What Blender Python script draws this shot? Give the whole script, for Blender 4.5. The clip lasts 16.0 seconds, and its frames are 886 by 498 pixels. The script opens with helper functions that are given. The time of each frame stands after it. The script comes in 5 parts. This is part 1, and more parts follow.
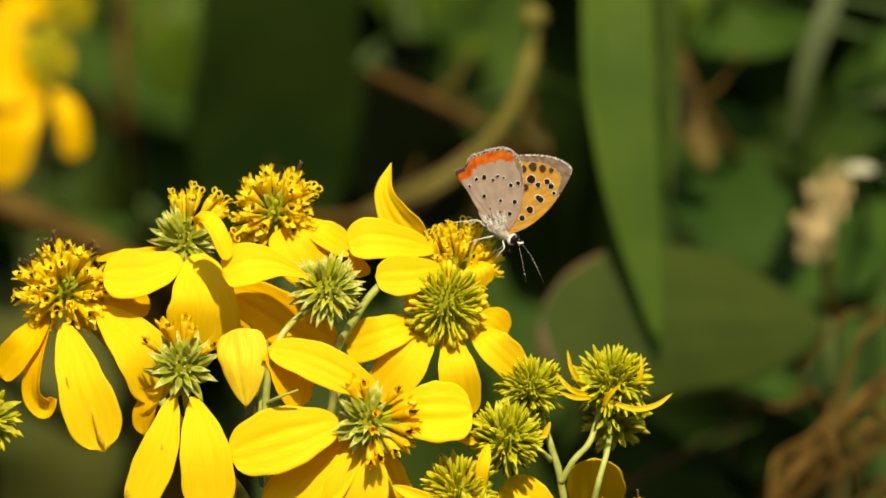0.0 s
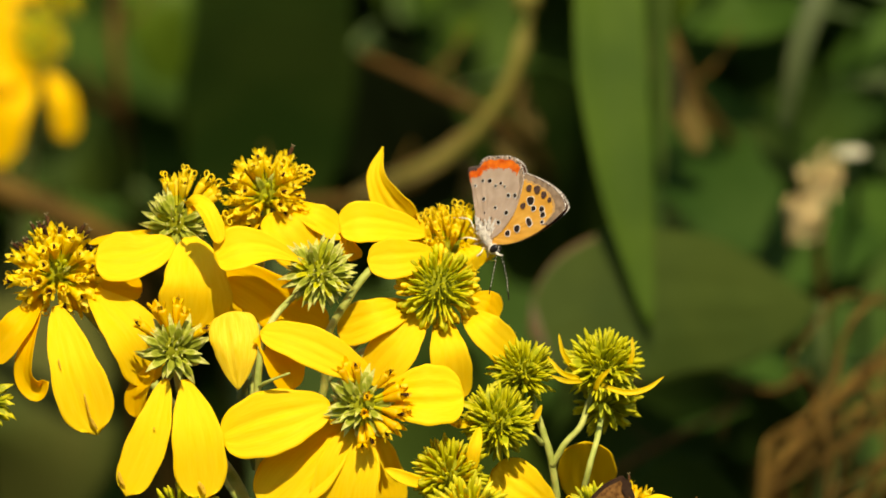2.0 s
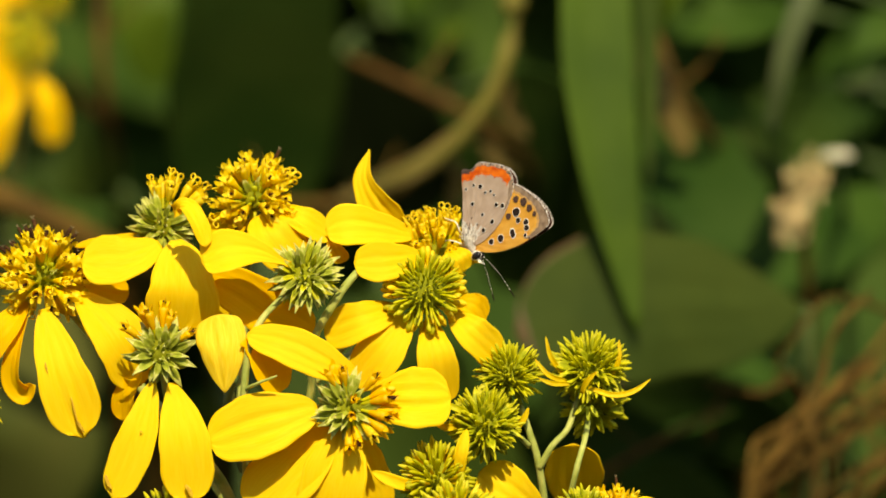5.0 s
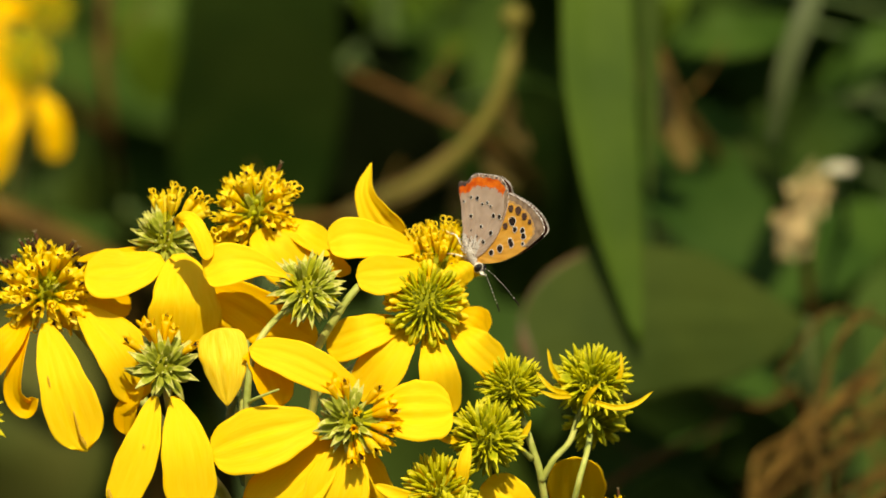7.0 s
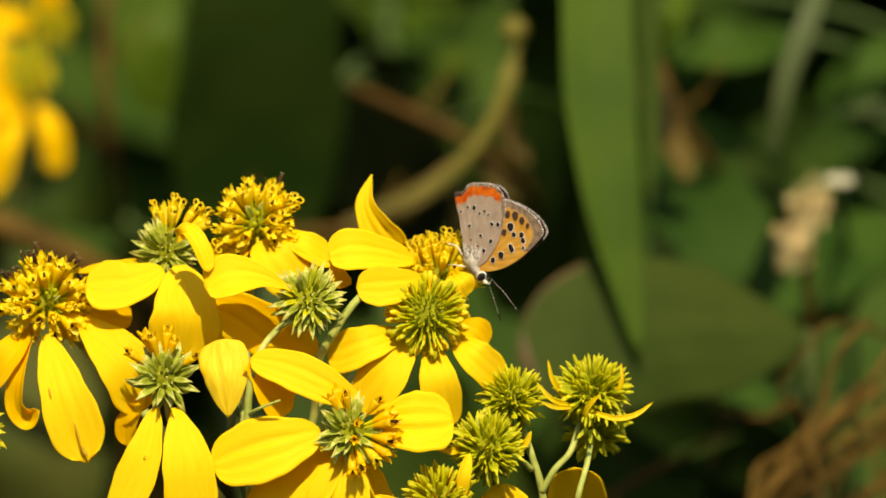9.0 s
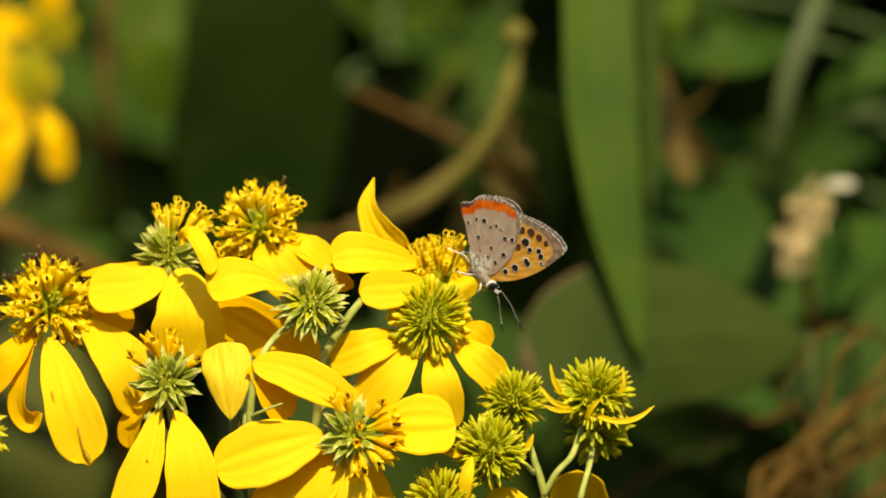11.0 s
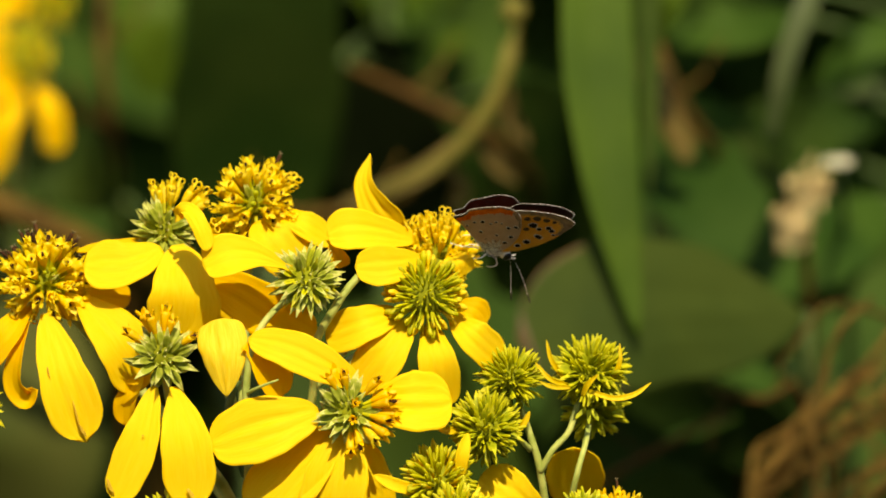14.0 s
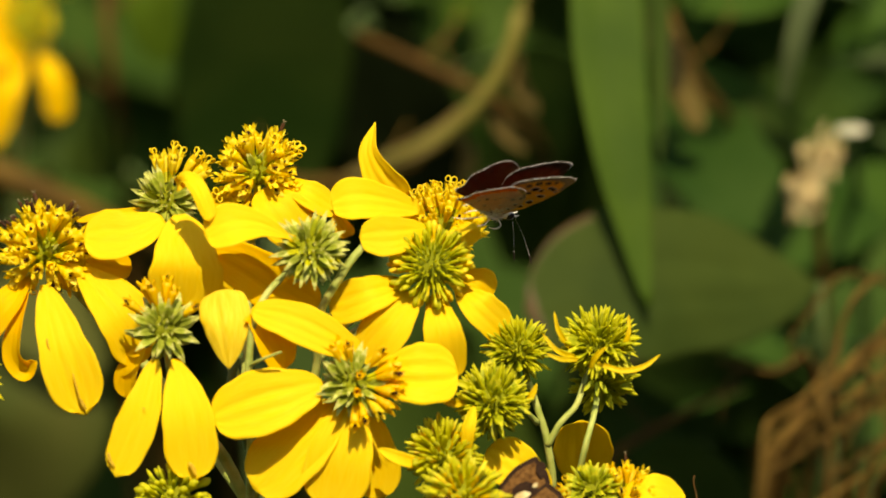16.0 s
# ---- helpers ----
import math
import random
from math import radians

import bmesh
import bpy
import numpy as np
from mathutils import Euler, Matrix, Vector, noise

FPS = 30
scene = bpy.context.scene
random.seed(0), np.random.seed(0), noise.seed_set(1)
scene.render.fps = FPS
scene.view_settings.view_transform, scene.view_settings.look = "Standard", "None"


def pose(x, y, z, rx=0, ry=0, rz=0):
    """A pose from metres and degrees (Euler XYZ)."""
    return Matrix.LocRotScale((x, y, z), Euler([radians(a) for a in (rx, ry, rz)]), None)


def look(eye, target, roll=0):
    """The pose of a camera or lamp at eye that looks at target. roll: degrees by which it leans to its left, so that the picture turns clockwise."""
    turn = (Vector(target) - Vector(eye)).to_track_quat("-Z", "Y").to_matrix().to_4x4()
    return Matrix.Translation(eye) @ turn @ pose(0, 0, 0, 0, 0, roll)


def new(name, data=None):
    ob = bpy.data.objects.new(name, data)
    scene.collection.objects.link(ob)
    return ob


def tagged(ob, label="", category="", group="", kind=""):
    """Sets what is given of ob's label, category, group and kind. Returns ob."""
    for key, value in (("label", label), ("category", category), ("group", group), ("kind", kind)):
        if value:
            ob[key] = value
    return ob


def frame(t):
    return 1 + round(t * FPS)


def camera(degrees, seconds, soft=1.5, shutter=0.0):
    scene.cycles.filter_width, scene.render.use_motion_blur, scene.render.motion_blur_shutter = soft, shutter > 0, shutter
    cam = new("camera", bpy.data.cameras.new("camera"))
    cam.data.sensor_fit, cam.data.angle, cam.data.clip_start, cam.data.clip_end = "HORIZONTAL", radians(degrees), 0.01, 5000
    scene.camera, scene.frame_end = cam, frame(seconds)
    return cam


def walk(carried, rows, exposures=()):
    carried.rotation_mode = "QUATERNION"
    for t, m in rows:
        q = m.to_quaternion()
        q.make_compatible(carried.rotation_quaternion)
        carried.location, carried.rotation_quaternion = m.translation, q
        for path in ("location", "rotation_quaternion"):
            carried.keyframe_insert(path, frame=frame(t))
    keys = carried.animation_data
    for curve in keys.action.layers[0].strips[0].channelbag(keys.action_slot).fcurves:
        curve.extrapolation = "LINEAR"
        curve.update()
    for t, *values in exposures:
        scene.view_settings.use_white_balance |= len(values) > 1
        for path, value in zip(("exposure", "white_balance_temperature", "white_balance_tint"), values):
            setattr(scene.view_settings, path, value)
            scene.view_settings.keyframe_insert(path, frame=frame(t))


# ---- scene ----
# axes of the flower cluster: u right, v up, w towards the viewer, in millimetres
TILT = 12.0
ORIGIN = Vector((0, 0, 1.1))
FWD = Vector((0, math.cos(radians(TILT)), -math.sin(radians(TILT))))
RISE = Vector((0, math.sin(radians(TILT)), math.cos(radians(TILT))))
FRAME = Matrix.Rotation(radians(-TILT), 4, "X")

cam = camera(5.767, 16.0, soft=1.7)
cam.data.dof.use_dof = True
cam.data.dof.focus_distance = 1.397
cam.data.dof.aperture_fstop = 16.0
PATH = [
    (0, (0.00000, -1.36941, 1.39108), (0.00000, 0.00000, 1.10000), 0.00),
    (0.5, (0.00031, -1.37140, 1.39170), (0.00027, -0.00220, 1.09968), 0.08),
    (1, (0.00048, -1.37182, 1.39205), (0.00035, -0.00282, 1.09909), 0.13),
    (1.5, (0.00047, -1.37349, 1.39260), (0.00060, -0.00469, 1.09867), 0.08),
    (2, (0.00036, -1.37160, 1.39228), (0.00132, -0.00289, 1.09793), 0.08),
    (2.5, (0.00026, -1.37162, 1.39241), (0.00231, -0.00292, 1.09799), 0.10),
    (3, (0.00020, -1.37087, 1.39242), (0.00314, -0.00221, 1.09785), 0.08),
    (3.5, (0.00019, -1.37169, 1.39269), (0.00352, -0.00304, 1.09807), 0.09),
    (4, (0.00021, -1.37132, 1.39265), (0.00353, -0.00266, 1.09804), 0.07),
    (6.5, (0.00028, -1.37113, 1.39095), (0.00318, -0.00174, 1.09980), -0.07),
    (7, (0.00033, -1.37291, 1.39100), (0.00313, -0.00336, 1.10060), -0.11),
    (7.5, (0.00034, -1.37385, 1.39086), (0.00315, -0.00407, 1.10153), -0.17),
    (8, (0.00038, -1.37402, 1.39054), (0.00315, -0.00393, 1.10267), -0.18),
    (8.5, (0.00050, -1.37527, 1.39050), (0.00311, -0.00501, 1.10346), -0.10),
    (9, (0.00065, -1.37547, 1.39033), (0.00307, -0.00531, 1.10283), -0.17),
    (11.5, (-0.00052, -1.37778, 1.38987), (0.00323, -0.00723, 1.10417), -0.09),
    (12, (-0.00049, -1.37494, 1.38919), (0.00322, -0.00429, 1.10396), -0.02),
    (12.5, (-0.00022, -1.37633, 1.38936), (0.00332, -0.00582, 1.10346), -0.06),
    (13, (0.00025, -1.37547, 1.38911), (0.00332, -0.00521, 1.10206), -0.10),
    (13.5, (0.00072, -1.37586, 1.38908), (0.00329, -0.00584, 1.10091), -0.12),
    (14, (0.00107, -1.37546, 1.38872), (0.00329, -0.00564, 1.09959), -0.10),
    (14.5, (0.00135, -1.37520, 1.38853), (0.00321, -0.00562, 1.09824), -0.12),
    (15, (0.00174, -1.37069, 1.38776), (0.00296, -0.00135, 1.09634), -0.08),
    (15.5, (0.00232, -1.36258, 1.38625), (0.00269, 0.00646, 1.09342), -0.10),
    (16, (0.00295, -1.35363, 1.38447), (0.00235, 0.01512, 1.09031), -0.11),
]
walk(cam, [(t, look(e, g, r)) for t, e, g, r in PATH], exposures=[(0, 0.28, 8200, 6), (7, 0.27, 8200, 6), (12, 0.31, 8200, 6), (16, 0.30, 8200, 6)])

# ---- light ----
SUN_DIR = (0.06 * Vector((1, 0, 0)) + 0.66 * RISE - 0.75 * FWD).normalized()
world = bpy.data.worlds.new("sky")
scene.world = world
world.use_nodes = True
wn = world.node_tree
sky = wn.nodes.new("ShaderNodeTexSky")
sky.sky_type = "NISHITA"
sky.sun_disc = False
sky.sun_elevation = math.asin(SUN_DIR.z)
sky.sun_rotation = math.atan2(SUN_DIR.x, SUN_DIR.y)
wn.links.new(sky.outputs[0], wn.nodes["Background"].inputs[0])
wn.nodes["Background"].inputs[1].default_value = 0.15
sun = bpy.data.lights.new("sun", "SUN")
sun.energy, sun.angle, sun.color = 4.8, radians(0.53), (1.0, 0.93, 0.80)
sun_ob = new("sun", sun)
sun_ob.matrix_basis = look(ORIGIN + 5 * SUN_DIR, ORIGIN)


# ---- materials ----
def nodes_of(name):
    mat = bpy.data.materials.new(name)
    mat.use_nodes = True
    nt = mat.node_tree
    nt.nodes.clear()
    return mat, nt, nt.nodes.new("ShaderNodeOutputMaterial")


def grain(nt, scale, detail=3.0, stretch=(1, 1, 1), space="Object"):
    """Noise in object space, in cycles a metre, or along the blade of a petal or leaf."""
    tc, mp, no = (nt.nodes.new(k) for k in ("ShaderNodeTexCoord", "ShaderNodeMapping", "ShaderNodeTexNoise"))
    mp.inputs["Scale"].default_value = stretch
    no.inputs["Scale"].default_value, no.inputs["Detail"].default_value = scale, detail
    nt.links.new(tc.outputs[space], mp.inputs[0])
    nt.links.new(mp.outputs[0], no.inputs["Vector"])
    return no.outputs["Fac"]


def ramp(nt, fac, stops):
    r = nt.nodes.new("ShaderNodeValToRGB")
    while len(r.color_ramp.elements) < len(stops):
        r.color_ramp.elements.new(0.5)
    for e, (p, c) in zip(r.color_ramp.elements, stops):
        e.position, e.color = p, (*c, 1)
    nt.links.new(fac, r.inputs[0])
    return r.outputs[0]


def surface(name, colour, other, scale=300.0, rough=0.5, through_light=0.0, glow=None, fine=2500.0, bump=0.15, gloss=0.3,
            metal=0.0, jitter=0.12, spread=(0.35, 0.65), depth=0.0002, veins=False):
    """A grained surface between two colours; through_light: the share of light that passes a thin blade, tinted glow."""
    mat, nt, out = nodes_of(name)
    col = ramp(nt, grain(nt, scale, 3.0, (6, 0.7, 1), "UV") if veins else grain(nt, scale), [(spread[0], colour), (spread[1], other)])
    info, hsv = nt.nodes.new("ShaderNodeObjectInfo"), nt.nodes.new("ShaderNodeHueSaturation")
    rng = nt.nodes.new("ShaderNodeMapRange")
    rng.inputs["To Min"].default_value, rng.inputs["To Max"].default_value = 1 - jitter, 1 + jitter
    nt.links.new(info.outputs["Random"], rng.inputs[0])
    nt.links.new(rng.outputs[0], hsv.inputs["Value"])
    nt.links.new(col, hsv.inputs["Color"])
    bs = nt.nodes.new("ShaderNodeBsdfPrincipled")
    nt.links.new(hsv.outputs[0], bs.inputs["Base Color"])
    bs.inputs["Roughness"].default_value, bs.inputs["Metallic"].default_value = rough, metal
    bs.inputs["Specular IOR Level"].default_value = gloss
    bp = nt.nodes.new("ShaderNodeBump")
    bp.inputs["Strength"].default_value, bp.inputs["Distance"].default_value = bump, depth
    nt.links.new(grain(nt, fine, 4.0, (5, 0.35, 1), "UV") if veins else grain(nt, fine, 4.0), bp.inputs["Height"])
    nt.links.new(bp.outputs[0], bs.inputs["Normal"])
    last = bs.outputs[0]
    if through_light:
        tr, mix = nt.nodes.new("ShaderNodeBsdfTranslucent"), nt.nodes.new("ShaderNodeMixShader")
        tr.inputs[0].default_value = (*(glow or colour), 1)
        mix.inputs[0].default_value = through_light
        nt.links.new(last, mix.inputs[1])
        nt.links.new(tr.outputs[0], mix.inputs[2])
        last = mix.outputs[0]
    nt.links.new(last, out.inputs[0])
    return mat


PETAL = surface("petal yellow", (0.865, 0.622, 0.020), (0.915, 0.692, 0.034), 7, 0.62, 0.36, (0.95, 0.52, 0.008), 12, 0.20, 0.08, jitter=0.04, veins=True)
# deeper yellow for hind and folded petals; their shade is in the colour
PETAL_DEEP_SHADE = surface("petal deep yellow with shade", (0.84, 0.545, 0.014), (0.90, 0.63, 0.025), 7, 0.62, 0.43, (0.97, 0.54, 0.005), 12, 0.22, 0.08, jitter=0.06, veins=True)
PETAL_PALE = surface("petal pale underside", (0.80, 0.56, 0.02), (0.90, 0.70, 0.06), 6, 0.55, 0.3, (0.95, 0.58, 0.01), 9, 0.6, 0.14, jitter=0.03, veins=True)
RAY = surface("ray olive yellow", (0.60, 0.41, 0.010), (0.76, 0.55, 0.018), 900, 0.55, 0.3, (0.7, 0.5, 0.005), 4000, 0.2, 0.2, jitter=0.12)
STREAK = surface("petal stain", (0.42, 0.23, 0.012), (0.62, 0.38, 0.02), 2000, 0.7)
FLORET = surface("floret yellow", (0.80, 0.57, 0.012), (0.88, 0.70, 0.04), 900, 0.5, 0.32, (0.90, 0.52, 0.0), 4000, 0.2, 0.25, jitter=0.14)
FLORET_ORANGE = surface("floret orange", (0.78, 0.45, 0.008), (0.86, 0.58, 0.02), 900, 0.5, 0.32, (0.88, 0.40, 0.0), 4000, 0.2, 0.25, jitter=0.12)
FLORET_LIME = surface("floret lime", (0.50, 0.485, 0.014), (0.70, 0.64, 0.032), 700, 0.5, 0.36, (0.60, 0.57, 0.012), 4000, 0.2, 0.2, jitter=0.2)
FLORET_TIP = surface("floret pale tip", (0.52, 0.49, 0.016), (0.72, 0.64, 0.045), 700, 0.5, 0.28, (0.6, 0.55, 0.02), 4000, 0.2, 0.25, jitter=0.22)
FLORET_GREEN = surface("floret green", (0.33, 0.36, 0.014), (0.54, 0.53, 0.026), 700, 0.5, 0.34, (0.46, 0.52, 0.012), 4000, 0.2, 0.2, jitter=0.2)
CHAFF = surface("chaff green", (0.29, 0.33, 0.028), (0.52, 0.53, 0.07), 700, 0.5, 0.34, (0.46, 0.54, 0.06), 4000, 0.25, 0.25, jitter=0.22)
CHAFF_PALE = surface("chaff pale tip", (0.50, 0.50, 0.10), (0.64, 0.62, 0.18), 700, 0.5, 0.25, (0.6, 0.6, 0.12), 4000, 0.25, 0.3, jitter=0.15)
ANTHER = surface("anther brown", (0.026, 0.011, 0.005), (0.085, 0.036, 0.011), 1500, 0.8, gloss=0.1)
POLLEN = surface("style tip grey", (0.09, 0.065, 0.03), (0.18, 0.14, 0.07), 1500, 0.8, gloss=0.1)
CORE = surface("receptacle green", (0.16, 0.17, 0.010), (0.24, 0.24, 0.015), 900, 0.8, gloss=0.05)
STEM = surface("stem green", (0.28, 0.33, 0.06), (0.45, 0.47, 0.12), 400, 0.6, 0.0, None, 5000, 0.5, 0.3, jitter=0.05)
STEM_DARK = surface("stem dark green", (0.05, 0.09, 0.02), (0.10, 0.15, 0.04), 300, 0.6)
LEAF = surface("leaf green", (0.026, 0.060, 0.007), (0.040, 0.080, 0.010), 60, 0.6, 0.15, (0.08, 0.17, 0.012), 300, 0.5, 0.06, jitter=0.15)
LEAF_DULL = surface("leaf dull green", (0.020, 0.038, 0.006), (0.034, 0.056, 0.008), 45, 0.65, 0.2, (0.055, 0.11, 0.008), 300, 0.6, 0.05, jitter=0.1)
LEAF_OLIVE = surface("leaf olive green", (0.040, 0.052, 0.010), (0.075, 0.078, 0.018), 35, 0.65, 0.2, (0.10, 0.12, 0.015), 300, 0.6, 0.05, jitter=0.1)
LEAF_MID = surface("leaf mid green", (0.018, 0.046, 0.006), (0.032, 0.066, 0.010), 50, 0.6, 0.18, (0.05, 0.12, 0.01), 300, 0.5, 0.06, jitter=0.15)
LEAF_DARK = surface("leaf dark green", (0.018, 0.042, 0.006), (0.036, 0.064, 0.010), 40, 0.7, 0.12, (0.03, 0.07, 0.004), 900, 0.3, 0.06, jitter=0.2)
LEAF_LIGHT = surface("leaf light green", (0.034, 0.066, 0.005), (0.058, 0.098, 0.008), 60, 0.5, 0.3, (0.09, 0.17, 0.008), 900, 0.3, 0.08, jitter=0.2)
LEAF_GREY = surface("leaf grey green", (0.060, 0.082, 0.030), (0.10, 0.125, 0.05), 60, 0.5, 0.2, (0.15, 0.24, 0.06), 900, 0.3, 0.10, jitter=0.1)
LEAF_EDGE = surface("leaf brown edge", (0.045, 0.030, 0.007), (0.075, 0.044, 0.012), 200, 0.6)
DRY = surface("dry stalk brown", (0.062, 0.034, 0.006), (0.125, 0.071, 0.013), 60, 0.7, 0.0, None, 900, 0.5, 0.1, jitter=0.25)
DRY_RED = surface("dry stalk red brown", (0.055, 0.027, 0.006), (0.10, 0.052, 0.011), 90, 0.7, 0.0, None, 900, 0.5, 0.1, jitter=0.2)
OLIVE = surface("stem olive", (0.115, 0.100, 0.018), (0.20, 0.172, 0.035), 60, 0.6, 0.0, None, 900, 0.4, 0.15)
LEAF_STRAP = surface("leaf strap green", (0.033, 0.065, 0.006), (0.049, 0.087, 0.008), 60, 0.6, 0.15, (0.09, 0.17, 0.010), 300, 0.5, 0.06, jitter=0.0)
SHEATH = surface("withered sheath", (0.110, 0.076, 0.020), (0.205, 0.145, 0.046), 90, 0.75, 0.15, (0.2, 0.12, 0.03), 900, 0.6, 0.05, jitter=0.15)
LEAF_BROAD = surface("leaf broad olive green", (0.029, 0.047, 0.008), (0.046, 0.066, 0.011), 40, 0.65, 0.2, (0.065, 0.12, 0.01), 300, 0.6, 0.05, jitter=0.0)
# near-black leaf: the deep shade of gaps is put into its colour
LEAF_GAP = surface("leaf gap shade", (0.008, 0.014, 0.004), (0.016, 0.024, 0.007), 40, 0.8, 0.0, None, 900, 0.3, 0.03, jitter=0.2)
CREAM = surface("dried flower cream", (0.50, 0.36, 0.15), (0.80, 0.65, 0.34), 260, 0.7, 0.2, (0.6, 0.42, 0.15), 900, 0.4, 0.1, jitter=0.2)
WHITE = surface("white petal", (0.52, 0.49, 0.32), (0.66, 0.63, 0.46), 200, 0.6, 0.2, (0.5, 0.5, 0.3))
SOIL = surface("soil and litter", (0.010, 0.009, 0.005), (0.034, 0.028, 0.014), 2.2, 0.9, 0, None, 45, 0.9, 0.1, depth=0.02, spread=(0.3, 0.7))

W_GREY = surface("wing underside grey", (0.385, 0.284, 0.214), (0.485, 0.370, 0.290), 500, 0.6, 0.30, (0.80, 0.36, 0.13), 9000, 0.3, 0.15, jitter=0)
W_ORANGE = surface("wing underside orange", (0.72, 0.34, 0.05), (0.80, 0.42, 0.08), 500, 0.6, 0.38, (0.85, 0.36, 0.04), 9000, 0.3, 0.15, jitter=0)
W_RED = surface("wing band red orange", (0.50, 0.058, 0.005), (0.74, 0.165, 0.013), 1300, 0.6, 0.25, (0.85, 0.14, 0.01), 9000, 0.3, 0.15, jitter=0)
W_EDGE = surface("wing margin grey brown", (0.140, 0.092, 0.060), (0.265, 0.185, 0.125), 900, 0.6, 0.08, (0.3, 0.15, 0.06), 9000, 0.3, 0.15, jitter=0)
W_LINE = surface("wing margin dark line", (0.03, 0.018, 0.014), (0.07, 0.04, 0.03), 2000, 0.6)
W_FRINGE = surface("wing fringe", (0.22, 0.18, 0.15), (0.64, 0.58, 0.52), 2600, 0.7, 0.1, (0.4, 0.3, 0.25), spread=(0.42, 0.6))
W_UPPER = surface("wing upper side brown", (0.012, 0.006, 0.005), (0.026, 0.012, 0.009), 700, 0.55, 0.22, (0.55, 0.12, 0.02), 9000, 0.3, 0.2, jitter=0)
W_UPPER_OR = surface("wing upper side copper", (0.06, 0.015, 0.007), (0.15, 0.032, 0.009), 1200, 0.45, 0.1, (0.3, 0.05, 0.01), 9000, 0.3, 0.3, jitter=0)
BLACK = surface("scale black", (0.012, 0.008, 0.007), (0.022, 0.015, 0.012), 3000, 0.95, gloss=0.03, jitter=0)
SCALE_WHITE = surface("scale white", (0.72, 0.66, 0.56), (0.80, 0.76, 0.68), 3000, 0.6, jitter=0)
FUR = surface("body hair grey", (0.42, 0.38, 0.33), (0.66, 0.61, 0.54), 2600, 0.8, 0, None, 7000, 0.8, 0.1, jitter=0)
EYE = surface("eye black", (0.006, 0.005, 0.005), (0.012, 0.01, 0.01), 3000, 0.3, gloss=0.25, bump=0.05, jitter=0)
SKIP_BROWN = surface("skipper wing brown", (0.10, 0.042, 0.011), (0.24, 0.115, 0.032), 1600, 0.75, 0.1, (0.25, 0.10, 0.02), 7000, 0.8, 0.1, jitter=0)
SKIP_DARK = surface("skipper wing dark brown", (0.022, 0.011, 0.007), (0.05, 0.025, 0.012), 1600, 0.75, 0.1, (0.2, 0.08, 0.02), 7000, 0.8, 0.1, jitter=0)
W_SPOT = surface("wing spot brown", (0.030, 0.014, 0.010), (0.065, 0.030, 0.018), 3000, 0.6, jitter=0)
W_MID = surface("wing underside ochre", (0.44, 0.25, 0.09), (0.56, 0.33, 0.12), 900, 0.6, 0.2, (0.5, 0.22, 0.03), 9000, 0.3, 0.15, jitter=0)
W_BASE = surface("wing base pale scales", (0.52, 0.45, 0.38), (0.68, 0.62, 0.55), 1600, 0.7, 0.2, (0.5, 0.3, 0.15), 9000, 0.4, 0.1, jitter=0)
STRAW = surface("dry straw", (0.042, 0.023, 0.004), (0.14, 0.080, 0.016), 30, 0.7, 0.0, None, 900, 0.5, 0.1, jitter=0.45)


# ---- tools ----
rng = random.Random(7)


def at(p):
    """A place in the world from (u, v, w)."""
    u, v, w = p
    return ORIGIN + (u * Vector((1, 0, 0)) + v * RISE - w * FWD) / 1000


def loc(p, origin=(0, 0, 0)):
    """(u, v, w) as metres in a thing's own space, whose base is at origin."""
    return Vector((p[0] - origin[0], origin[2] - p[2], p[1] - origin[1])) / 1000


def thing(name, origin, label, category, group="", kind=""):
    ob = new(name)
    ob.empty_display_size = 0.005
    ob.matrix_basis = Matrix.Translation(at(origin)) @ FRAME
    return tagged(ob, label, category, group, kind)


def mesh_of(name, bm, mats, smooth=True):
    me = bpy.data.meshes.new(name)
    bmesh.ops.recalc_face_normals(bm, faces=bm.faces)
    bm.to_mesh(me)
    bm.free()
    for m in (mats if isinstance(mats, (list, tuple)) else [mats]):
        me.materials.append(m)
    for p in me.polygons:
        p.use_smooth = smooth
    return me


def hang(name, me, parent, m=None, label=""):
    ob = new(name, me)
    ob.parent = parent
    if m is not None:
        ob.matrix_basis = m
    return tagged(ob, label)


def part(name, bm, mats, parent, label="", m=None):
    return hang(name, mesh_of(name, bm, mats), parent, m, label)


def spline(points, n):
    """Centripetal Catmull-Rom through points, in n steps."""
    p = [Vector(q) for q in points]
    p = [2 * p[0] - p[1]] + p + [2 * p[-1] - p[-2]]
    knots = [0.0]
    for a, b in zip(p, p[1:]):
        knots.append(knots[-1] + max((b - a).length, 1e-7) ** 0.5)
    out, i = [], 1
    for k in range(n + 1):
        t = knots[1] + (knots[-2] - knots[1]) * k / n
        while i < len(p) - 3 and t > knots[i + 1]:
            i += 1
        t0, t1, t2, t3 = knots[i - 1:i + 3]
        p0, p1, p2, p3 = p[i - 1:i + 3]
        a1 = p0 * ((t1 - t) / (t1 - t0)) + p1 * ((t - t0) / (t1 - t0))
        a2 = p1 * ((t2 - t) / (t2 - t1)) + p2 * ((t - t1) / (t2 - t1))
        a3 = p2 * ((t3 - t) / (t3 - t2)) + p3 * ((t - t2) / (t3 - t2))
        b1 = a1 * ((t2 - t) / (t2 - t0)) + a2 * ((t - t0) / (t2 - t0))
        b2 = a2 * ((t3 - t) / (t3 - t1)) + a3 * ((t - t1) / (t3 - t1))
        out.append(b1 * ((t2 - t) / (t2 - t1)) + b2 * ((t - t1) / (t2 - t1)))
    return out


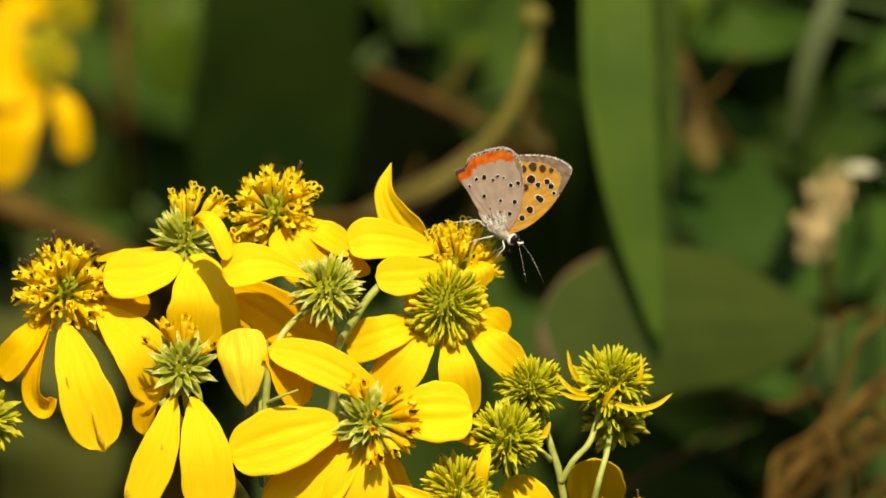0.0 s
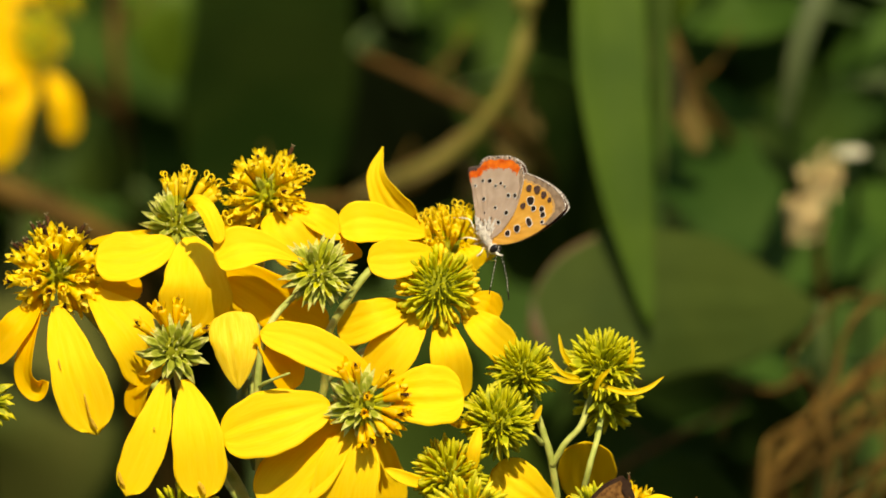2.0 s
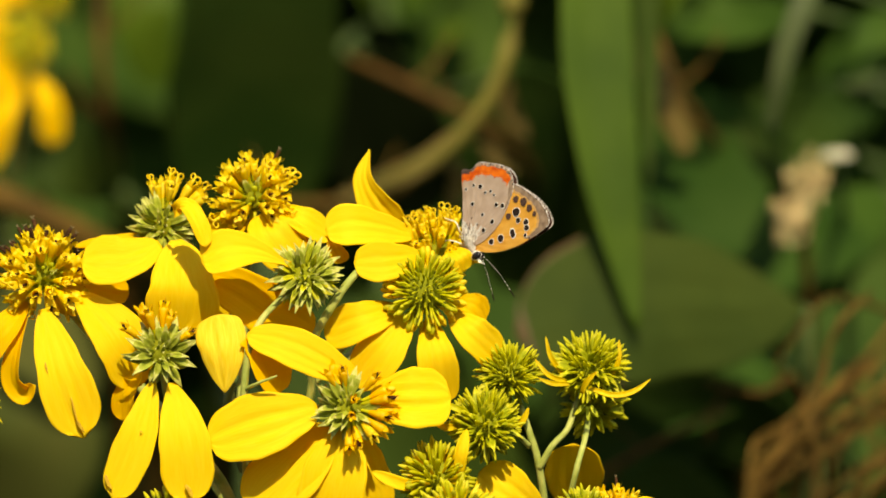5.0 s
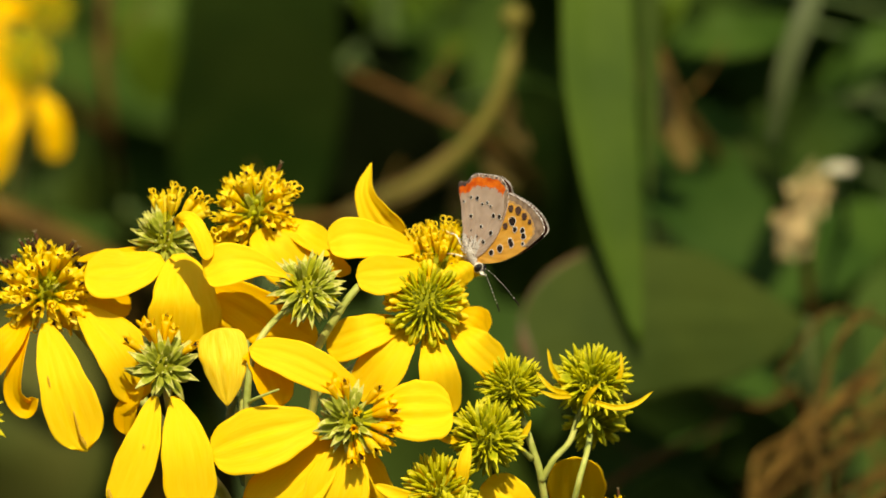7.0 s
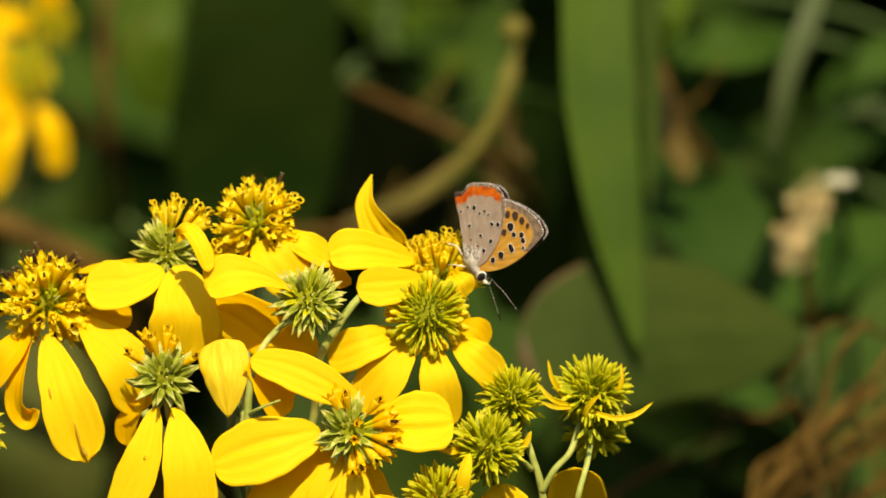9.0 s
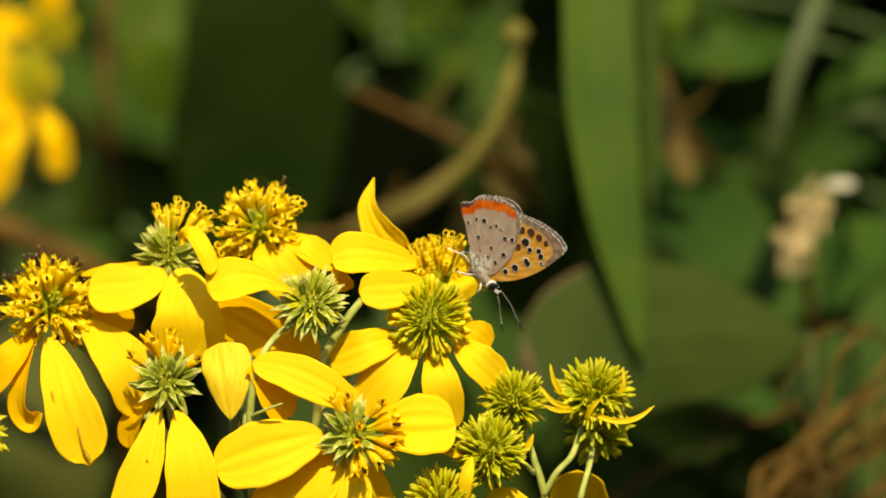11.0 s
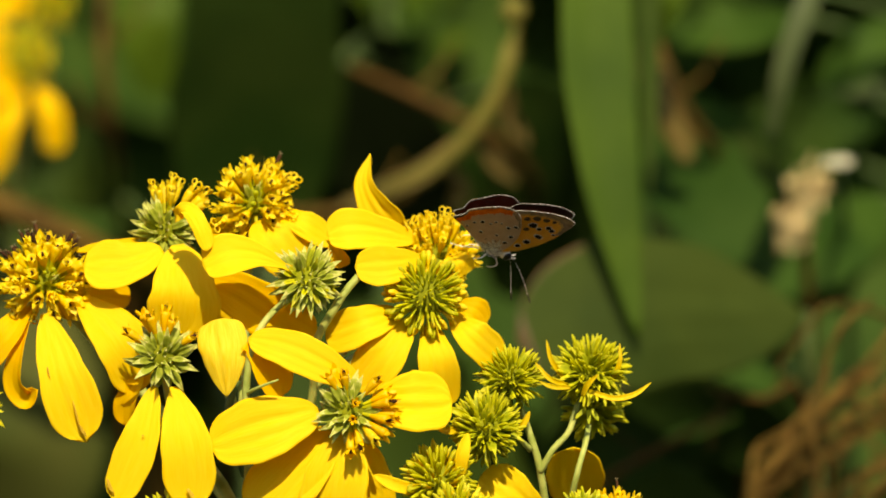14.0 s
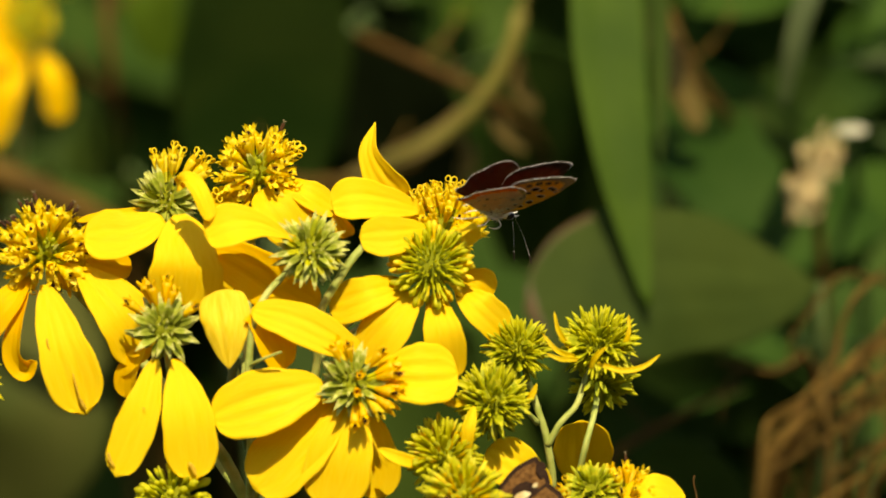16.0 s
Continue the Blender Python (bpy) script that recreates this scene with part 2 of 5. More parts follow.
def tube(bm, pts, radii, sides=8, mat=0, wobble=0.0):
    """A closed tube along pts; radii: one per point, or (start, end)."""
    n = len(pts)
    if len(radii) != n:
        radii = [radii[0] + (radii[1] - radii[0]) * k / (n - 1) for k in range(n)]
    rings, x = [], None
    for k, p in enumerate(pts):
        d = (pts[min(k + 1, n - 1)] - pts[max(k - 1, 0)]).normalized()
        x = (x - d * x.dot(d)) if x else d.orthogonal()
        x.normalize()
        y = d.cross(x)
        r = radii[k]
        rings.append([bm.verts.new(p + r * (1 + wobble * rng.uniform(-1, 1)) * (math.cos(6.2832 * j / sides) * x + math.sin(6.2832 * j / sides) * y))
                      for j in range(sides)])
    for a, b in zip(rings, rings[1:]):
        for j in range(sides):
            bm.faces.new((a[j], a[(j + 1) % sides], b[(j + 1) % sides], b[j])).material_index = mat
    bm.faces.new(rings[0]).material_index = mat
    bm.faces.new(rings[-1]).material_index = mat


def lathe(bm, profile, sides=7, mat=0, bend=0.0, flat=1.0):
    """Turns (radius, height) pairs round z, bent towards +x."""
    rings = []
    for r, z in profile:
        off = bend * z * z
        rings.append([bm.verts.new((off + r * math.cos(6.2832 * j / sides), flat * r * math.sin(6.2832 * j / sides), z)) for j in range(sides)]
                     if r > 0 else [bm.verts.new((off, 0, z))])
    for a, b in zip(rings, rings[1:]):
        for j in range(sides):
            q = (a[j % len(a)], a[(j + 1) % len(a)], b[(j + 1) % len(b)], b[j % len(b)])
            bm.faces.new(list(dict.fromkeys(q))).material_index = mat


def blade(bm, pts, width, normal, cup=0.15, twist=0.0, shape=(0.5, 4.0), thick=0.00016, base=0.16, grooves=0.032, ripple=0.0, rows=24, cols=18,
          mat=0, edge_mat=None, rib_mat=None, roll=0.0, notch=0.0):
    """A petal or leaf along pts. normal: the side it shows; cup: how far its margins rise to that side; twist: degrees of turn towards the tip;
    roll: how tightly the margins curl at the tip."""
    spine = spline(pts, rows)
    q = shape[2] if len(shape) > 2 else 0.5
    top = max(((s / 60) ** shape[0]) * max(0, 1 - (s / 60) ** shape[1]) ** q for s in range(61))
    ph = rng.uniform(0, 6)
    front, back, place = [], [], {}
    for k, p in enumerate(spine):
        s = k / rows
        d = (spine[min(k + 1, rows)] - spine[max(k - 1, 0)]).normalized()
        nrm = (normal - d * normal.dot(d)).normalized()
        nrm = Matrix.Rotation(radians(twist * s), 3, d) @ nrm
        side = d.cross(nrm)
        hw = 0.5 * width * max((s ** shape[0]) * max(0, 1 - s ** shape[1]) ** q / top, base * (1 - s) ** 2, 0.03)
        hw *= 1 + 0.030 * math.sin(11 * s + ph) + 0.018 * math.sin(25 * s + 2 * ph)
        fr, bk = [], []
        for j in range(cols + 1):
            a = 2 * j / cols - 1
            ang = a * (cup * 2 + roll * s * s)
            x = math.sin(ang) / (cup * 2 + roll * s * s) if abs(cup * 2 + roll * s * s) > 1e-3 else a
            h = (1 - math.cos(ang)) / (cup * 2 + roll * s * s) if abs(cup * 2 + roll * s * s) > 1e-3 else 0
            h -= 3 * grooves * (math.exp(-((a - 0.24) / 0.11) ** 2) + 0.7 * math.exp(-((a + 0.28) / 0.10) ** 2) + 0.3 * math.exp(-((a + 0.66) / 0.08) ** 2)) * min(1, 3 * s) * (1 - 0.6 * s) + ripple * math.sin(9 * s + ph + 2.5 * a) * abs(a)
            c = p + side * hw * x + nrm * hw * h
            if notch:
                c = c + d * width * notch * s ** 6 * math.cos(a * 9.4)
            fr.append(bm.verts.new(c + nrm * thick / 2))
            bk.append(bm.verts.new(c - nrm * thick / 2))
        for j in range(cols + 1):
            place[fr[j]] = place[bk[j]] = (j / cols + 3 * ph, s)
        front.append(fr)
        back.append(bk)
    for k in range(rows):
        for j in range(cols):
            m = mat
            if edge_mat is not None and k > 0.72 * rows and (j in (0, cols - 1) or k >= rows - 1):
                m = edge_mat
            if rib_mat is not None and j in (cols // 2 - 1, cols // 2) and cols >= 12:
                m = rib_mat
            bm.faces.new((front[k][j], front[k][j + 1], front[k + 1][j + 1], front[k + 1][j])).material_index = m
            bm.faces.new((back[k][j + 1], back[k][j], back[k + 1][j], back[k + 1][j + 1])).material_index = m
        for j in (0, cols):
            bm.faces.new((front[k][j], front[k + 1][j], back[k + 1][j], back[k][j])).material_index = mat
    for k in (0, rows):
        for j in range(cols):
            bm.faces.new((front[k][j], front[k][j + 1], back[k][j + 1], back[k][j])).material_index = mat
    uv = bm.loops.layers.uv.new("blade")
    for face in bm.faces:
        for lp in face.loops:
            lp[uv].uv = place[lp.vert]


def petal(parent, origin, pts, width, normal=(0, 0.25, 1), mat=None, name="petal", label="", relief=0.6, **more):
    """A petal of a flower; pts, normal in (u, v, w), width in millimetres; relief: how far it bows out of its plane."""
    bm = bmesh.new()
    n = Vector((normal[0], -normal[2], 0.55 * normal[1])).normalized()
    more.setdefault("cup", 0.12)
    mid = sum(p[2] for p in pts) / len(pts)
    blade(bm, [loc((p[0], p[1], mid + relief * (p[2] - mid)), origin) for p in pts], width / 1000, n, **more)
    return part(name, bm, mat or PETAL, parent, label)


def ball(bm, centre, radii, seg=12, rings=8, mat=0, turn=None):
    m = Matrix.Translation(centre) @ (turn or Matrix()) @ Matrix.Diagonal((*radii, 1))
    made = bmesh.ops.create_uvsphere(bm, u_segments=seg, v_segments=rings, radius=1, matrix=m)
    for f in {f for v in made["verts"] for f in v.link_faces}:
        f.material_index = mat


# ---- florets: one mesh for each stage, standing on z ----
def bract_blade(bm, length, width, back, keel=0.35, mats=(0, 1)):
    """A pointed, keeled scale of a seed head, wide along x, that bends back along -y towards its tip."""
    rows = []
    n = 9
    for k in range(n + 1):
        t = k / n
        hw = 0.5 * width * (0.55 + 0.9 * t if t < 0.5 else 1.0) * (1 - max(0, (t - 0.42) / 0.58) ** 1.5)
        y, z = -back * length * t ** 2.4, length * (t - 0.10 * back * t ** 2)
        hw = max(hw, 0.012)
        rows.append([bm.verts.new(q) for q in ((-hw, y + keel * hw, z), (-0.45 * hw, y - 0.25 * keel * hw, z), (0, y - 0.7 * keel * hw, z), (0.45 * hw, y - 0.25 * keel * hw, z), (hw, y + keel * hw, z),
                                               (0.4 * hw, y - 0.9 * keel * hw - 0.05, z), (-0.4 * hw, y - 0.9 * keel * hw - 0.05, z))])
    for k in range(n):
        for j in range(7):
            a, b = rows[k], rows[k + 1]
            bm.faces.new((a[j], a[(j + 1) % 7], b[(j + 1) % 7], b[j])).material_index = mats[1] if k >= n - 3 else mats[0]
    bm.faces.new(rows[0])
    bm.faces.new(rows[-1])


def floret_mesh(stage, colour):
    bm = bmesh.new()
    if stage == "bud":
        lathe(bm, [(0.13, 0), (0.17, 1.3), (0.30, 2.1), (0.47, 2.75), (0.52, 3.2), (0.42, 3.65), (0.20, 4.0), (0.0, 4.1)], 8)
    elif stage == "young":
        lathe(bm, [(0.16, 0), (0.20, 1.4), (0.28, 2.4), (0.31, 3.1)], 7, bend=0.022)
        lathe(bm, [(0.31, 3.1), (0.27, 3.7), (0.15, 4.2), (0.0, 4.5)], 7, 2, bend=0.022)
    elif stage == "chaff":
        bract_blade(bm, 4.5, 1.35, 0.30)
    else:
        lathe(bm, [(0.20, 0), (0.23, 0.9), (0.27, 1.4)], 8, 2)
        lathe(bm, [(0.27, 1.4), (0.40, 2.0), (0.55, 2.7), (0.60, 3.3), (0.54, 3.75), (0.46, 3.7), (0.32, 3.3), (0.0, 3.1)], 9)
        for k in range(5):
            a = 6.2832 * k / 5
            prev = None
            for r, z, hw in ((0.52, 3.70, 0.30), (0.63, 4.00, 0.28), (0.74, 4.26, 0.18), (0.84, 4.44, 0.03)):
                c, q = Vector((math.cos(a), math.sin(a), 0)), Vector((-math.sin(a), math.cos(a), 0))
                row = [bm.verts.new(c * r + q * hw * m + Vector((0, 0, z + (0.05 if m == 0 else 0)))) for m in (-1, 0, 1)]
                if prev:
                    for m in (0, 1):
                        bm.faces.new((prev[m], prev[m + 1], row[m + 1], row[m]))
                prev = row
        if stage in ("open", "mouth"):
            tube(bm, spline([(0, 0, 3.0), (0.03, 0, 3.5), (0.05, 0, 4.05 if stage == "open" else 3.72)], 3), (0.19, 0.13), 6, 1)
        if stage in ("dark", "spent"):
            top = 5.2 if stage == "dark" else 4.4
            tube(bm, spline([(0, 0, 3.1), (0.05, 0, 4.3), (0.1, 0.05, top)], 5), (0.27, 0.20), 7, 1)
            for k in (-1, 1):
                tube(bm, spline([(0.1, 0.05, top - 0.1), (0.1 + 0.10 * k, 0.1, top + 0.25), (0.1 + 0.26 * k, 0.12, top + 0.38)], 4), (0.09, 0.07), 5, 3 if stage == "dark" else 0)
        if stage == "curl":
            tube(bm, spline([(0, 0, 3.1), (0, 0, 4.2), (0, 0, 4.75)], 3), (0.25, 0.20), 7, 0)
            for k in (-1, 1):
                pts = [(k * 0.06, 0, 4.65)] + [(k * (0.44 - 0.38 * math.cos(t)), 0.05 * t, 4.98 + 0.38 * math.sin(t)) for t in (0.1, 0.8, 1.5, 2.2, 2.9, 3.7, 4.5, 5.3)]
                tube(bm, spline(pts, 18), (0.12, 0.10), 6, 0)
    for v in bm.verts:
        v.co *= 0.001
    bmesh.ops.remove_doubles(bm, verts=bm.verts, dist=1e-7)
    return mesh_of("floret", bm, [colour, (FLORET_TIP if colour == FLORET_GREEN else CHAFF_PALE) if stage == "chaff" else ANTHER, FLORET_TIP if stage == "young" and colour == FLORET else FLORET_LIME, POLLEN])


FL = {}
for stage, key, colour in (("bud", "bud_y", FLORET), ("bud", "bud_l", FLORET_LIME), ("bud", "bud_g", FLORET_GREEN), ("young", "young_g", FLORET_GREEN),
                           ("young", "young_l", FLORET_LIME), ("young", "young_y", FLORET), ("chaff", "chaff", CHAFF), ("chaff", "chaff_y", FLORET_LIME), ("chaff", "chaff_g", FLORET_GREEN), ("dark", "dark", FLORET),
                           ("spent", "spent", FLORET), ("spent", "spent_o", FLORET_ORANGE), ("curl", "curl", FLORET), ("open", "open", FLORET), ("open", "open_o", FLORET_ORANGE), ("mouth", "mouth", FLORET), ("mouth", "mouth_o", FLORET_ORANGE)):
    FL[key] = floret_mesh(stage, colour)


def head(parent, axis, radius, count, choose, reach=105.0, squash=0.8, loose=0.12, fat=1.0, lift=0.25):
    """The disc of a flower: a green dome along axis (u, v, w) with florets standing out of it. choose(direction, angle) gives a stage and a size."""
    ax = Vector((axis[0], -axis[2], axis[1])).normalized()
    turn = Vector((0, 0, 1)).rotation_difference(ax).to_matrix().to_4x4()
    bm = bmesh.new()
    r = radius / 1000
    ball(bm, (0, 0, 0), (r, r, r * squash), 14, 10)
    part("receptacle", bm, CORE, parent, "", turn)
    lim = 1 - math.cos(radians(reach))
    for k in range(count):
        cz = 1 - lim * (k + 0.5) / count
        sz = math.sqrt(max(0, 1 - cz * cz))
        a = 2.39996 * k + rng.uniform(-0.12, 0.12)
        d = Vector((sz * math.cos(a), sz * math.sin(a), cz))
        w = (turn.to_3x3() @ d)
        got = choose((w.x, w.z, -w.y), math.degrees(math.acos(max(-1, min(1, cz)))))
        if not got:
            continue
        key, size = got
        foot = turn.to_3x3() @ Vector((d.x * r * 0.85, d.y * r * 0.85, d.z * r * squash * 0.85))
        way = (w + Vector((0, 0, lift)) + Vector((rng.uniform(-1, 1), rng.uniform(-1, 1), rng.uniform(-1, 1))) * loose).normalized()
        size *= rng.uniform(1 - 1.2 * loose, 1 + 1.2 * loose)
        plant_floret(parent, key, foot, way, ax, size, fat)


def plant_floret(parent, key, foot, way, axis, size, fat=1.0):
    """Stands a floret or scale on a head; scales turn their hollow side towards the head's axis."""
    if key.startswith("chaff"):
        y = axis - way * axis.dot(way)
        y = y.normalized() if y.length > 0.05 else way.orthogonal().normalized()
        y = Matrix.Rotation(rng.uniform(-0.5, 0.5), 3, way) @ y
        x = y.cross(way)
        turn = Matrix((x, y, way)).transposed().to_4x4()
    else:
        turn = Vector((0, 0, 1)).rotation_difference(way).to_matrix().to_4x4() @ Matrix.Rotation(rng.uniform(0, 6.28), 4, "Z")
    hang("chaff_bract" if key.startswith("chaff") else "floret", FL[key], parent, Matrix.Translation(foot) @ turn @ Matrix.Diagonal((size * fat, size * fat, size, 1)))


def florets(parent, radius, rows, axis=(0, 0, 1)):
    """Single florets on a half-shed head: (u, v, w) of the way each one points, its stage and size."""
    ax = Vector((axis[0], -axis[2], axis[1])).normalized()
    for u, v, w, key, size in rows:
        way = Vector((u, -w, v)).normalized()
        plant_floret(parent, key, way * radius / 1000, way, ax, size)


def dots(parent, count=6):
    """Pale tips that shine in a chaffy centre."""
    for k in range(count):
        a, r = 2.4 * k, 0.0006 + 0.00022 * k
        bm = bmesh.new()
        ball(bm, (r * math.cos(a), -0.0055, r * math.sin(a)), (0.00017, 0.00017, 0.00019), 6, 5)
        part("pale_tip", bm, CHAFF_PALE, parent)


GROUP = "flower heads of the cluster"


def pick(*options):
    return rng.choices([o[0] for o in options], [o[1] for o in options])[0]


# full bloom with dark anthers and curled styles
A = (-60.65, -6.41, -4)
f = fA = thing("flower", A, "yellow daisy-like flower in full bloom, dark anthers, drooping petals", "flower", GROUP)
head(f, (0.2, 0.0, 1), 2.7, 60, lambda d, a: (pick(("dark", 4 if d[1] > 0.1 else 0.4), ("curl", 4 if d[1] < -0.1 else 0.15), ("mouth", 3), ("open", 2.5), ("spent", 2)) if a > 26 else pick(("chaff", 2), ("bud_g", 1)), 1.14 if a > 26 else 0.72), 118, loose=0.2, lift=0.34, fat=1.22)
petal(f, A, [(-63.09, -10.74, -4), (-66.41, -15.19, 2), (-70.48, -20.46, -2)], 6.2, (-0.4, 0.5, 1), cup=0.3, mat=PETAL_DEEP_SHADE)
petal(f, A, [(-63.00, -12.98, -2), (-64.53, -18.0, 2), (-64.98, -23.2, 0), (-62.95, -25.4, -1), (-61.47, -23.9, 2)], 4.2, (-0.7, 0.2, 1), cup=0.4, mat=PETAL_DEEP_SHADE)
petal(f, A, [(-60.39, -11.81, -2), (-57.39, -21.43, 5), (-53.74, -32.08, 2)], 9.0, (0.1, 0.2, 1), cup=0.14, notch=0.03, shape=(0.55, 4.5), grooves=0.04)
petal(f, A, [(-54.80, -9.46, -3), (-48.32, -16.08, 2), (-44.89, -24.07, -3)], 9.8, (0.35, 0.5, 1), cup=0.10, shape=(0.45, 4.5))
petal(f, A, [(-56.07, -7.16, -9), (-51.54, -8.33, -9), (-47.02, -9.44, -12)], 5.0, (0.1, 0.6, 1), cup=0.2, mat=PETAL_DEEP_SHADE)

# half-shed head with open florets on its upper side
B = (-41.22, 1.54, -6)
f = thing("flower", B, "yellow flower with green chaffy centre and few remaining florets", "flower", GROUP)
head(f, (-0.05, -0.1, 1), 2.5, 74, lambda d, a: None if d[1] > 0.45 and d[0] > -0.25 and a > 40 else ("chaff", 0.86 if a > 32 else 0.5), 112, loose=0.16)
florets(f, 2.9, [(-0.30, 1, -0.1, "curl", 1.05), (-0.16, 1, 0.25, "open", 1.05), (-0.05, 1, -0.35, "mouth", 1.2), (0.13, 1, 0.05, "curl", 1.20), (0.28, 1, -0.25, "curl", 1.15), (0.20, 1, 0.40, "open", 1.05),
                 (0.66, 1, 0.1, "curl", 1.25), (0.80, 1, -0.2, "curl", 1.2), (1.0, 0.90, 0.1, "curl", 1.3), (1.0, 0.80, -0.2, "open", 1.25), (1.1, 0.75, 0.15, "mouth", 1.25)])
dots(f)
petal(f, B, [(-41.67, -1.53, -3), (-47.58, -3.87, 1), (-54.22, -4.05, -1)], 8.6, (-0.1, 0.8, 1), cup=0.1, shape=(0.45, 5))
petal(f, B, [(-43.81, 0.27, -8), (-49.66, -0.72, -7), (-55.58, -1.90, -8)], 1.8, (0, 0.9, 0.5), cup=0.25, mat=PETAL_DEEP_SHADE)
petal(f, B, [(-39.12, -0.81, -2), (-38.05, -7.99, 4), (-38.19, -15.04, -1)], 11.8, (0.0, 0.35, 1), cup=0.1, shape=(0.5, 4.5), notch=0.02)
petal(f, B, [(-39.34, 4.03, 5), (-37.35, 4.56, 9), (-35.51, 2.05, 11), (-34.09, -1.87, 11)], 3.6, (0.6, 0.4, 1), cup=0.32, mat=PETAL, shape=(0.3, 5), base=0.8, grooves=0.06)
petal(f, B, [(-20.79, -4.75, 5), (-26.27, -2.59, 9), (-30.70, -2.59, 11), (-34.83, -4.20, 10)], 7.6, (-0.1, 0.75, 1), cup=0.2, shape=(1.0, 4.5))
petal(f, B, [(-34.33, -6.38, 1), (-29.12, -8.90, 1), (-21.54, -13.43, -3), (-17.05, -15.42, -4)], 9.0, (0.15, -0.2, 1), cup=0.16, mat=PETAL_DEEP_SHADE, shape=(0.4, 3))
petal(f, B, [(-33.99, -7.14, -6), (-32.92, -10.76, -7), (-31.88, -13.50, -9)], 4.2, (0.3, 0.3, 1), cup=0.2)

C = (-26.90, 6.25, -9)
f = thing("flower", C, "yellow flower in full bloom with curled styles and reflexed petals", "flower", GROUP)
head(f, (-0.1, 0.02, 1), 2.5, 56, lambda d, a: (pick(("curl", 4 if d[0] > 0.55 else 0.3), ("dark", 1 if d[1] > 0.1 else 0.3), ("mouth", 4), ("open", 2), ("spent", 1)) if a > 26 else pick(("chaff", 2), ("bud_g", 1)), 1.02 if a > 26 else 0.7), 116, loose=0.17, lift=0.42, fat=1.22)
petal(f, C, [(-23.75, 4.44, -10), (-19.34, 2.35, -6), (-14.67, -0.45, -9)], 5.6, (0.25, 0.9, 0.8), cup=0.25, mat=PETAL)
petal(f, C, [(-26.41, 2.98, -8), (-23.81, 0.09, -4), (-19.15, -5.33, -6)], 8.8, (0.2, 0.5, 1), cup=0.08, shape=(0.4, 4))
petal(f, C, [(-28.05, 2.81, -12), (-31.23, 1.00, -12), (-34.91, 0.09, -14)], 6.0, (-0.3, 0.5, 1), cup=0.1, mat=PETAL_DEEP_SHADE)

# green heads whose petals have not opened or are shed
def green_head(origin, radius, count, axis, keys, size, label, reach=125.0, fat=1.3, lift=0.14, name="flower_bud", loose=0.2):
    ob = thing(name, origin, label, "flower bud", "green heads of the cluster")
    head(ob, axis, radius, count, lambda d, a: (pick(*keys), size * (0.62 if keys[0][0] == "chaff" and a < 34 else 1)), reach, fat=fat, lift=lift, loose=loose)
    return ob


D0 = (-18.47, -6.55, 5)
dots(green_head(D0, 2.7, 112, (-0.05, 0.1, 1), (("chaff", 5), ("chaff_g", 1), ("chaff_y", 1)), 0.80, "pale green spiky seed head with petals shed", fat=0.92, loose=0.26))
E0 = (2.17, -3.53, -9)
f = thing("flower", E0, "yellow flower with open florets on which the butterfly sits", "flower", GROUP)
head(f, (0.15, 0.62, 0.9), 3.3, 60, lambda d, a: (pick(("curl", 16 if d[1] > 0.4 and d[0] < 0.55 else 0.8), ("mouth", 5), ("open", 0.6), ("spent", 1.0), ("dark", 2 if d[0] > 0.5 and d[1] < 0.2 else 0)) if a > 10 else "bud_y", 1.05), 118, loose=0.2, lift=0.7)
petal(f, E0, [(-4.17, 1.54, -10), (-7.42, 5.16, -8), (-9.23, 9.14, -8), (-8.33, 13.77, -10)], 6.2, (-0.5, 0.3, 1), cup=0.30, shape=(0.15, 1.25, 0.95), base=0.9, grooves=0.06)
petal(f, E0, [(-1.27, -0.09, -7), (-7.56, 1.26, -1), (-12.04, 1.53, 1), (-15.29, 0.63, 0)], 6.9, (-0.2, 0.5, 1), cup=0.16, shape=(0.45, 6))
petal(f, E0, [(-14.04, 0.09, -1), (-13.68, -2.16, -1), (-12.26, -4.24, -3)], 3.6, (-0.5, 0.1, 1), cup=0.3, mat=PETAL_DEEP_SHADE, base=0.8)
petal(f, E0, [(-0.18, -3.33, -3), (-5.56, -4.13, 3), (-10.77, -4.40, 3)], 6.6, (0.0, 0.3, 1), cup=0.12, shape=(0.45, 4))
petal(f, E0, [(4.34, -2.62, -5), (5.94, -3.69, -1), (6.67, -5.77, -3)], 4.4, (0.2, 0.6, 1), cup=0.2, shape=(0.4, 5))

F0 = (0.54, -8.91, 0)
f = thing("flower", F0, "freshly opened yellow flower with a domed lime green disc", "flower", GROUP)
head(f, (0.02, 0.2, 1), 3.7, 190, lambda d, a: ((pick(("young_g", 4), ("young_l", 1)), 0.64) if a < 40 else (pick(("young_l", 3), ("young_g", 2)), 0.76) if a < 62 else (pick(("bud_l", 2), ("young_l", 1), ("bud_y", 1)), 0.82) if a < 80 else (pick(("bud_y", 3), ("bud_l", 1)), 0.86)), 114, fat=1.05, lift=0.12, loose=0.2)
petal(f, F0, [(-3.25, -11.63, -3), (-9.34, -13.56, 3), (-15.50, -15.95, -2)], 7.0, (-0.1, 0.55, 1), cup=0.12, shape=(0.5, 4.5))
petal(f, F0, [(-1.98, -12.96, -1), (-5.56, -17.86, 3), (-10.80, -23.85, -1)], 7.8, (-0.2, 0.4, 1), cup=0.10, shape=(0.5, 4))
petal(f, F0, [(1.17, -13.44, -3), (2.15, -18.76, 4), (3.7, -26.9, -2)], 6.6, (0.1, 0.35, 1), cup=0.12, shape=(0.45, 5))
